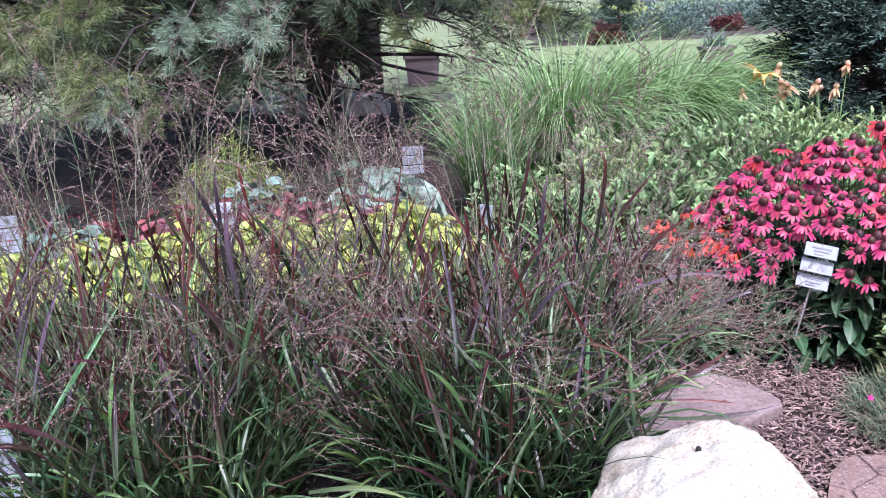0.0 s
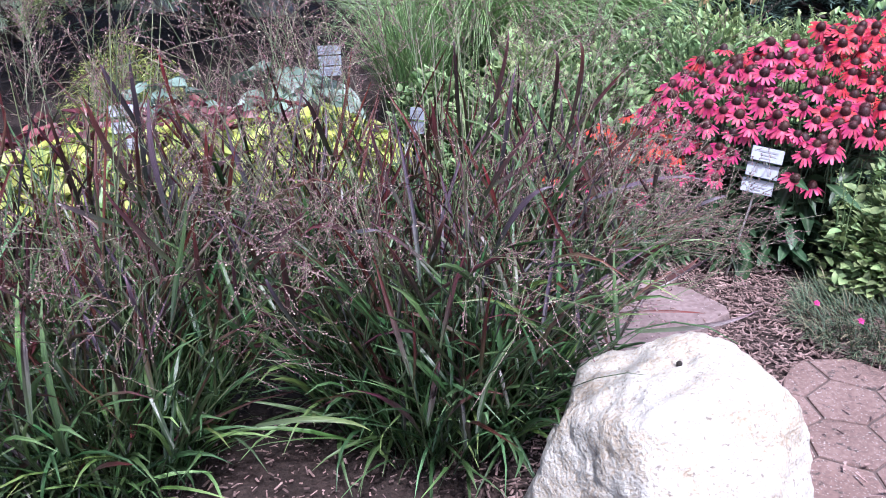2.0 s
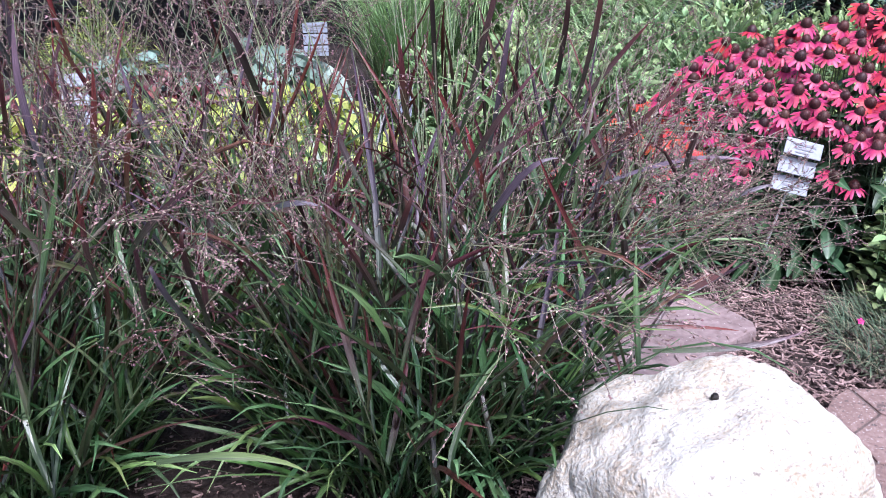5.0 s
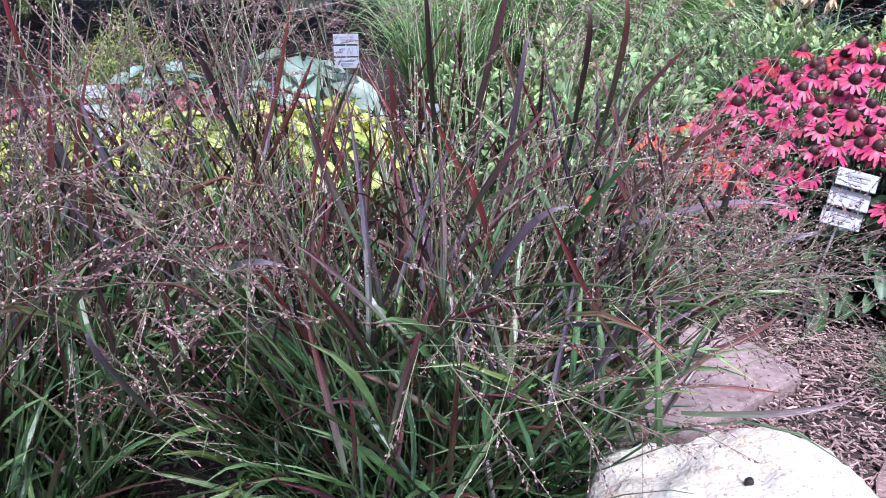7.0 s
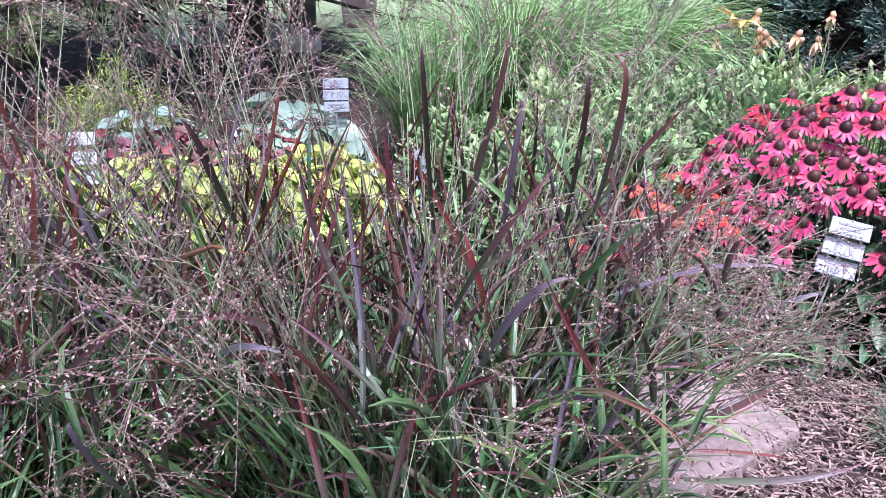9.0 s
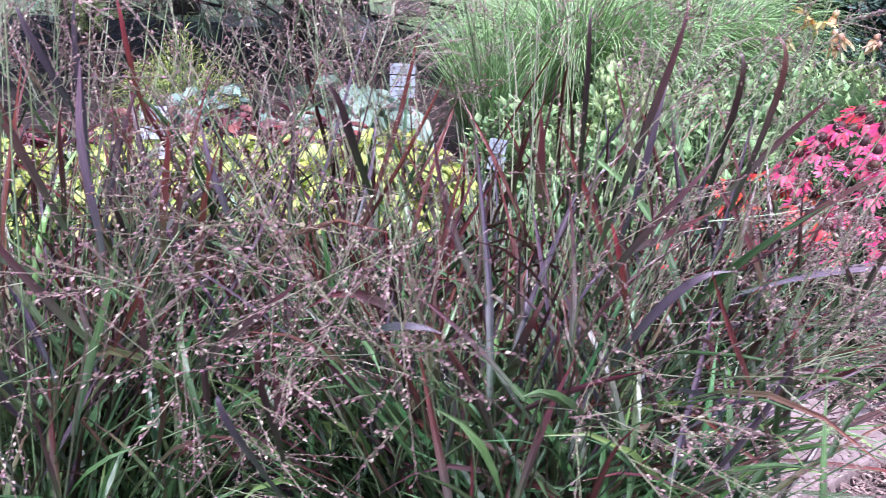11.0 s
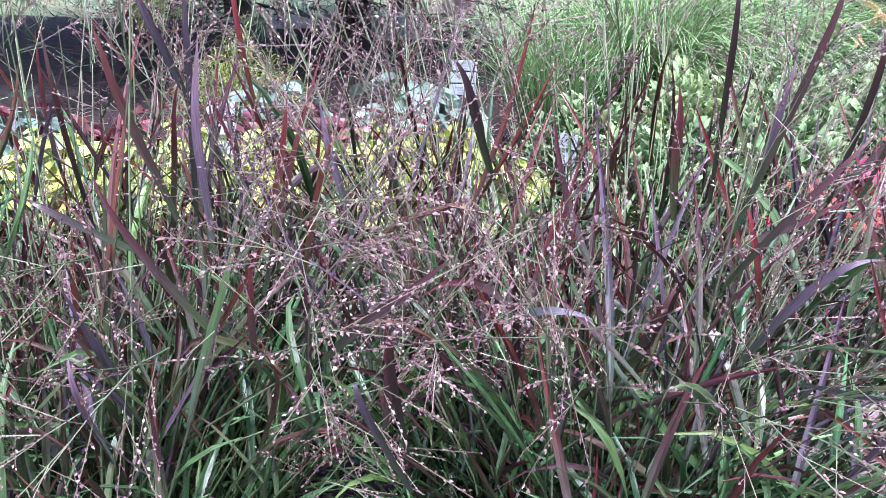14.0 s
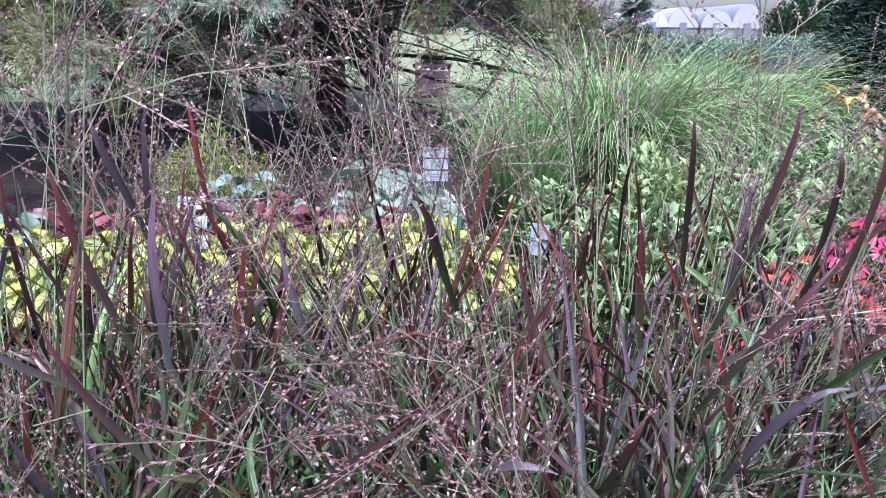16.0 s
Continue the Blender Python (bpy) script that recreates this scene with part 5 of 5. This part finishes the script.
NEEDLE_MATS = [NEEDLE, NEEDLE_BLUE, LEAF_GOLD, NEEDLE_DEAD_SHADED, NEEDLE_OLIVE]
TUFTS = [[tuft(10 * i + s).mesh("needle_tuft", [m]) for s in range(3)] for i, m in enumerate(NEEDLE_MATS)]
COARSE = [tuft(90 + s, 12, 0.1, 0.12, 0.0035) for s in range(3)]
for c in COARSE:
    c.m = [0] * len(c.f)


def pine(at, seed, height, limbs, label, low=0.5, high=3.2, toward=None, reach=4.0, near=300, sprays=(), shade_crown=20, shade_base=1.9, gaps=()):
    rng = random.Random(seed)
    th = thing("pine_tree", at, label, "pine tree", "pine trees")
    b = Build()
    b.tube([Vector((0.03 * math.sin(k), 0.03 * math.cos(k * 2), height * k / 8 - 0.05)) for k in range(9)], [0.17 * (1 - k / 9.5) + 0.01 for k in range(9)], 10)
    part("trunk", b, BARK, th, "dark furrowed trunk", True)
    twigs, rest, tufts = Build(), Build(), []

    def bare(p):
        """True in the places where the boughs let the lawn behind show through."""
        q = p + Vector(at)
        return any(x0 < q.x < x1 and y0 < q.y < y1 and z0 < q.z < z1 for x0, x1, y0, y1, z0, z1 in gaps)

    for k in range(limbs):
        z = low + (high - low) * (k + 0.5) / limbs
        az = k * 2.39996 + rng.gauss(0, 0.15)
        if toward is not None and k % 3:
            az = toward + rng.uniform(-0.75, 0.75)
        ln = reach * (1.05 - 0.5 * (z - low) / (height - low)) * rng.uniform(0.72, 1.1)
        o = Vector((math.cos(az), math.sin(az), 0))
        sid = Vector((-o.y, o.x, 0))
        pts = []
        for i in range(7):
            s = i / 6
            pts.append(Vector((0, 0, z)) + o * ln * s + sid * 0.3 * s * math.sin(3 * s + k) + Vector((0, 0, ln * (0.22 * math.sin(k * 1.7) * s - 0.12 * s * s) + 0.07 * math.sin(6 * s + k))))
        lb = Build()
        lb.tube(pts, [0.022 * (1 - s / 6.6) + 0.003 for s in range(7)], 6)
        part("limb", lb, BARK, th, "", True)
        nb = int(ln * 14)
        for j in range(nb):
            s = rng.uniform(0.12, 1.0)
            i = min(5, int(s * 6))
            root = pts[i].lerp(pts[i + 1], s * 6 - i)
            d = (o * rng.uniform(0.2, 1.0) + sid * rng.choice((-1, 1)) * rng.uniform(0.3, 1.1) + Vector((0, 0, rng.uniform(-0.55, 0.35)))).normalized()
            tl = rng.uniform(0.25, 0.75) * (1.15 - 0.5 * s)
            m1 = root + d * tl * 0.5 + Vector((rng.gauss(0, 0.03), rng.gauss(0, 0.03), -0.02))
            end = root + d * tl + Vector((0, 0, -0.06))
            if bare(end) or bare(m1) and j % 4:
                continue
            twigs.tube([root, m1, end], [0.0055, 0.0035, 0.0018], 3)
            ends = [(end, d)]
            for q in range(5):
                u = rng.uniform(0.3, 0.95)
                pp = root.lerp(m1, u * 2) if u < 0.5 else m1.lerp(end, u * 2 - 1)
                d2 = (d + Vector((rng.gauss(0, 0.7), rng.gauss(0, 0.7), rng.gauss(-0.1, 0.5)))).normalized()
                e2 = pp + d2 * rng.uniform(0.08, 0.28)
                twigs.tube([pp, e2], [0.0025, 0.0012], 3)
                ends.append((e2, d2))
            for e, dd in ends:
                if bare(e):
                    continue
                if rng.random() > (0.3 + 0.6 * s) * min(1.0, max(0.1, (e.z - 0.45) * 2.2)):
                    continue
                rot = Vector((1, 0, 0)).rotation_difference((dd + Vector((0, 0, 0.1))).normalized()).to_matrix().to_4x4()
                pick = rng.random()
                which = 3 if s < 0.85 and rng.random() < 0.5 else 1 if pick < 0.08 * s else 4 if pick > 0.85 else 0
                put = Matrix.Translation(e) @ rot @ pose(0, 0, 0, rng.uniform(0, 360), 0, 0) @ Matrix.Scale(rng.uniform(0.9, 1.5), 4)
                tufts.append((e.y + 0.6 * e.z, which, put, rng.randrange(3)))
    for x, y, z, size, which in sprays:
        tip = Vector((x, y, z)) - Vector(at)
        root = tip + Vector((rng.uniform(-0.3, 0.1), 1.3, 0.35))
        mid = root.lerp(tip, 0.5) + Vector((0, 0, 0.1))
        twigs.tube([root, mid, tip], [0.012, 0.008, 0.004], 5)
        for k in range(36):
            e = tip.lerp(mid, rng.random() ** 1.5 * 0.5)
            dd = Vector((rng.gauss(0, 0.8), -0.7 + rng.gauss(0, 0.3), rng.gauss(-0.15, 0.4))).normalized()
            e2 = e + dd * rng.uniform(0.03, 0.16) * size
            twigs.tube([e, e2], [0.004, 0.002], 4)
            rot = Vector((1, 0, 0)).rotation_difference(dd).to_matrix().to_4x4()
            tufts.append((-99, which, Matrix.Translation(e2) @ rot @ Matrix.Scale(rng.uniform(0.9, 1.25) * size, 4), rng.randrange(3)))
    # unseen boughs overhead, added to shade the interior and the bed below
    for k in range(shade_crown):
        z, az = shade_base + (height - shade_base - 0.6) * (k / shade_crown) ** 1.3, k * 2.39996
        ln = reach * 1.25 * (1 - (z / height) ** 1.5) + 0.3
        o = Vector((math.cos(az), -abs(math.sin(az)) if k % 6 else math.sin(az), 0))
        lb = Build()
        lb.tube([Vector((0, 0, z)), Vector((0, 0, z + 0.1 * ln)) + o * ln * 0.5, Vector((0, 0, z)) + o * ln], [0.03, 0.02, 0.006], 5)
        part("limb", lb, BARK, th, "", True)
        for j in range(int(42 * ln)):
            s = 0.42 + 0.58 * rng.random() ** 0.8
            e = Vector((0, 0, z + 0.1 * ln * math.sin(3.1 * s))) + o * ln * s + Vector((rng.gauss(0, 0.22 * ln), rng.gauss(0, 0.22 * ln), rng.gauss(0, 0.12)))
            put = Matrix.Translation(e) @ pose(0, 0, 0, rng.uniform(0, 360), rng.uniform(-40, 20), rng.uniform(0, 360)) @ Matrix.Scale(rng.uniform(2.0, 3.2), 4)
            tufts.append((99, 0, put, rng.randrange(3)))
    tufts.sort(key=lambda q: q[0])
    for _, which, put, k in tufts[:near]:
        part("needle_tuft", TUFTS[which][k], None, th, "", m=put)
    for _, which, put, k in tufts[near:]:
        first = len(rest.m)
        rest.add(COARSE[k], put)
        rest.m[first:] = [which] * (len(rest.m) - first)
    # also holds the needles of the unseen shading boughs overhead
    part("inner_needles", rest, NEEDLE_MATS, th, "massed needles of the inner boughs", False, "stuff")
    part("twig_tangle", twigs, TWIG, th, "tangle of bare greyish brown twigs", False, "stuff")
    return th


GAPS = [(-0.8, -0.05, 5.0, 13.0, 0.25, 1.0), (-2.3, -1.9, 8.0, 11.0, 0.0, 0.45), (-1.35, -0.95, 6.5, 11.0, 0.0, 0.5), (-6.5, -3.6, 7.0, 12.0, 0.2, 1.0), (-1.0, -0.45, 5.0, 8.0, 0.2, 0.62), (-1.65, -1.15, 5.0, 8.0, 0.2, 0.62)]
pine((-1.45, 9.1, 0), 61, 5.6, 44, "old pine with low sweeping limbs and bare inner twigs", 0.6, 2.8, -1.6, 3.5, 300,
     [(-0.9, 4.8, 1.03, 0.8, 1), (-1.31, 4.8, 0.98, 0.6, 1), (-1.1, 5.0, 1.15, 0.7, 0), (-0.2, 6.0, 0.94, 0.6, 4), (0.6, 6.5, 0.98, 0.9, 4), (0.45, 5.9, 1.08, 0.8, 4), (0.25, 5.7, 1.15, 0.9, 0), (-0.5, 5.4, 1.2, 0.8, 0)], 38, 1.9, GAPS)
pine((-3.3, 8.5, 0), 62, 5.6, 44, "pine with dark interior and drooping needle tufts", 0.5, 2.8, -0.95, 3.5, 300,
     [(-1.65, 4.6, 0.8, 0.9, 4), (-1.6, 4.58, 0.68, 0.6, 1), (-2.12, 4.8, 1.08, 1.0, 4), (-1.84, 5.0, 1.15, 0.8, 4), (-2.3, 5.0, 1.0, 0.9, 4), (-1.55, 5.0, 0.56, 0.5, 4)], 38, 1.9, GAPS)
# added tree that keeps the background dark behind the left boughs
pine((-3.6, 12.2, 0), 64, 7.0, 24, "dark pine added behind the others to darken the left", 0.8, 3.2, None, 2.8, 40, (), 0, 1.9, GAPS)
pine((-1.5, 13.0, 0), 63, 7.0, 18, "pine standing farther back at the lawn edge", 1.35, 3.6, None, 2.8, 60, (), 0, 1.9, GAPS)


def conifer(at, seed, height, radius, mat, label, whorls=26, category="spruce tree", density=1.0, low=0.05):
    """A dense cone of layered boughs with short needled sprays."""
    rng = random.Random(seed)
    th = thing("spruce_tree", at, label, category, "")
    b = Build()
    b.tube([Vector((0, 0, 0)), Vector((0, 0, height * 0.5)), Vector((0, 0, height))], [0.05, 0.03, 0.004], 8)
    part("trunk", b, BARK, th, "", True)
    spray, wood = Build(), Build()
    for w in range(whorls):
        z = low + (height - low) * (w / whorls) ** 1.1
        r = radius * (1 - z / height) ** 0.85
        for k in range(max(4, int(9 * density))):
            az, z = rng.uniform(0, 6.283), z + rng.uniform(-0.6, 0.6) * height / whorls
            o, sid = Vector((math.cos(az), math.sin(az), 0)), Vector((-math.sin(az), math.cos(az), 0))
            ln = r * rng.uniform(0.8, 1.15)
            root, end = Vector((0, 0, z)), Vector((0, 0, z)) + o * ln + Vector((0, 0, -0.25 * ln + rng.uniform(-0.05, 0.3)))
            wood.tube([root, root.lerp(end, 0.5) + Vector((0, 0, -0.02)), end], [0.012, 0.008, 0.003], 4)
            for q in range(int(34 * density)):
                s = 0.3 + 0.7 * rng.random() ** 0.7
                p = root.lerp(end, s)
                d = (o + sid * rng.choice((-1, 1)) * rng.uniform(0.2, 1.0) + Vector((0, 0, rng.uniform(-0.7, 0.7)))).normalized()
                l2 = rng.uniform(0.1, 0.22)
                for h in range(6):
                    pp = p + d * l2 * h / 5
                    for sg in (-1, 1):
                        nd = (d * 0.9 + d.cross(Vector((0, 0, 1))).normalized() * sg * rng.uniform(0.3, 1.0) + Vector((rng.gauss(0, 0.3), rng.gauss(0, 0.3), rng.gauss(0.2, 0.4)))).normalized()
                        sv = Vector((0, 0, 1)).cross(nd).normalized()
                        sv = (sv * rng.uniform(-1, 1) + sv.cross(nd) * rng.uniform(0.4, 1)).normalized() * 0.007
                        spray.strip([(0, [pp - sv, pp + sv]), (1, [pp + nd * 0.055 - sv * 0.3, pp + nd * 0.055 + sv * 0.3])])
    part("bough_mass", spray, mat, th, "dense needled boughs", False, "stuff")
    part("branch_mass", wood, BARK, th, "", False, "stuff")
    return th


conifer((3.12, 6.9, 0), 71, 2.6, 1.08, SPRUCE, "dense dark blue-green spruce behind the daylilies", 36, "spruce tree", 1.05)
bush("golden_cypress", (-1.12, 4.85, 0), (0.34, 0.3, 0.46), 4500, LEAF_GOLD, 0.034, 0.005, "low golden thread-leaf cypress under the pine", "shrub", 75, "", 0.6, 0.4, "drooping golden sprays", 2, True, -0.1)


# ---- stones, planters and the far garden ----
for k, (x, y, s) in enumerate([(-1.65, 9.85, 0.24), (-1.1, 9.8, 0.24), (-2.4, 10.5, 0.2), (-0.2, 9.95, 0.16)]):
    me = boulder("edging_stone", (s, s * 0.8, s * 0.75), [(0, 0, 1, 0.8), (0.3, -0.9, 0.3, 0.85)], EDGE_ROCK, 7.0 + k, 4, 0.03)
    ob = new("edging_stone", me)
    ob.location = (x, y, s * 0.3)
    tagged(ob, "whitish fieldstone along the lawn edge", "stone", "edging stones")


def planter(at, w, h, label, mat, flowers):
    th = thing("planter_box", at, label, "planter")
    bm = bmesh.new()
    bmesh.ops.create_cube(bm, size=1.0)
    for v in bm.verts:
        k = 1.0 if v.co.z > 0 else 0.84
        v.co = (v.co.x * w * k, v.co.y * w * k, (v.co.z + 0.5) * h)
    bmesh.ops.bevel(bm, geom=bm.edges[:], offset=0.012, segments=2, affect="EDGES")
    part("box", bm_mesh("box", bm, [BOX]), None, th)
    b = Build()
    for sx, sy, lx, ly in ((0, -1, 1.06, 0.05), (0, 1, 1.06, 0.05), (-1, 0, 0.05, 1.06), (1, 0, 0.05, 1.06)):
        b.box(pose(sx * w * 0.505, sy * w * 0.505, h - 0.02), w * lx, w * ly, 0.05)
    part("rim", b, BOX, th)
    rng, b = random.Random(int(w * 1000)), Build()
    for k in range(260):
        blade(b, (rng.gauss(0, w * 0.18), rng.gauss(0, w * 0.18), h - 0.03), rng.uniform(0, 6.283), rng.uniform(0, 30), rng.uniform(40, 110), rng.uniform(0.15, 0.4), 0.012, 4, 0, 0.3, 0, 2)
    part("plant", b, mat, th, "grassy planting", False, "stuff")
    if flowers:
        b = Build()
        for k in range(60):
            b.leaf(Vector((rng.gauss(0, w * 0.25), rng.gauss(0, w * 0.25), h + rng.uniform(0.02, 0.2))), Vector((rng.gauss(0, 1), rng.gauss(0, 1), 1)).normalized(), Vector((0, 0, 1)), 0.05, 0.05, 0.2)
        part("bloom_mass", b, LILY_Y, th, "yellow-orange blooms", False, "stuff")
    return th


planter((3.92, 14.5, -0.05), 0.48, 0.25, "low mauve-brown planter box with wispy grey-green planting", LEAF_SAGE, False)
planter((-0.75, 13.4, -0.05), 0.5, 0.46, "mauve-brown planter box with yellow-orange flowers", LEAF_MID, True)

far = [(4.4, 23.2, 0.9, 0.85, SHRUB_BLUE, "blue-green"), (5.3, 23.4, 0.75, 0.75, SHRUB_BLUE, "blue-green"), (6.7, 24.4, 0.55, 0.4, SHRUB_RED, "maroon"), (3.1, 21.6, 0.5, 0.5, SHRUB_RED, "maroon"),
       (6.2, 26, 1.0, 1.1, LEAF_SAGE, "grey-green"), (7.6, 26, 0.9, 1.0, LEAF_SAGE, "grey-green"), (4.0, 27, 0.9, 1.0, LEAF_LIME, "yellow-green"), (5.2, 29, 1.2, 1.3, LEAF_LIME, "yellow-green"),
       (8.8, 27.5, 1.1, 1.0, SHRUB_BLUE, "blue-green"), (9.5, 31, 1.4, 1.4, LEAF_SAGE, "grey-green"), (7.2, 33, 1.5, 1.5, SHRUB_BLUE, "blue-green"), (11.5, 34, 1.6, 1.4, LEAF_MID, "green"),
       (3.4, 25.0, 0.7, 0.8, SHRUB_BLUE, "blue-green"), (2.4, 23.6, 0.8, 0.9, LEAF_MID, "green"), (10.5, 42, 2.2, 1.7, LEAF_SAGE, "grey-green"), (14.5, 45, 2.4, 1.8, SHRUB_BLUE, "blue-green"), (7, 46, 2.4, 1.9, LEAF_MID, "green"), (18, 52, 3, 1.7, LEAF_SAGE, "grey-green"), (13, 58, 3, 1.8, LEAF_MID, "green"), (23, 62, 3.2, 1.7, SHRUB_BLUE, "blue-green")]
for k, (x, y, r, h, m, word) in enumerate(far):
    sc = 0.02 + 0.0035 * y
    h = min(h, 0.75) if y > 25 else h
    bush("garden_shrub", (x, y, -0.05), (r, r, h), 1500 if y < 30 else 700, m, sc * 0.8, sc * 0.45, word + " rounded shrub in the far garden bed", "shrub", 120 + k, word + " far shrubs", 0.2, 0.5, "", 2, False)
conifer((3.45, 22.0, -0.05), 76, 3.0, 0.42, SPRUCE, "slim dark green arborvitae column beside the lawn", 24, "arborvitae", 0.7)
far_bed = sheet("ground_far_bed", 1.0, 40.0, 21.4, 70.0, 30, 40, -0.03, 0.02, G_MULCH, 1.2, 8)
tagged(far_bed, "distant mulched planting beds beyond the lawn", "planting bed", kind="structure")


def greenhouse(at, w, h, depth, label):
    th = thing("greenhouse", at, label, "greenhouse", "hoop greenhouses")
    b = Build()
    arc = [(math.cos(math.pi * k / 14), math.sin(math.pi * k / 14)) for k in range(15)]
    b.strip([(s, [Vector((-w / 2 * c, depth * s, 1.3 + (h - 1.3) * q)) for c, q in arc]) for s in (0.0, 0.5, 1.0)])
    part("roof", b, FILM, th, "pale arched film roof", True)
    b = Build()
    for c, q in arc:
        b.v.append((-w / 2 * c, 0.02, 1.3 + (h - 1.3) * q))
        b.u.append((0.5, q))
    b.face(tuple(range(15)))
    part("gable", b, FILM, th, "pale film gable")
    b = Build()
    b.box(pose(0, depth / 2, 0.65), w * 0.99, depth * 0.99, 1.3)
    part("side_wall", b, GH_WALL, th, "dark lower wall")
    b = Build()
    b.box(pose(0, -0.05, 0.95), w * 0.22, 0.1, 1.9)
    part("door", b, GH_WALL, th, "dark doorway")
    return th


for k in range(4):
    greenhouse((19.6 + 3.95 * k, 110 + 0.8 * (k % 2), -0.05), 3.85, 3.5 + 0.3 * (k % 2) + (0.5 if k == 3 else 0), 30.0, "pale hoop greenhouse beyond the garden")
for k, (x, y, r, h) in enumerate([(38, 112, 4, 5.0), (44, 118, 5, 5.6), (51, 112, 5, 5.0), (2, 116, 5, 6.0), (-8, 112, 6, 7), (60, 118, 6, 5.5), (-20, 118, 7, 7), (-34, 115, 7, 6), (-50, 118, 8, 7)]):
    bush("broadleaf_tree", (x, y, -0.05), (r, r, h), 1000, LEAF_DARK, 0.85, 0.5, "dark green tree on the horizon", "tree", 150 + k, "far trees", 0.2, 0.5, "", 2, True)
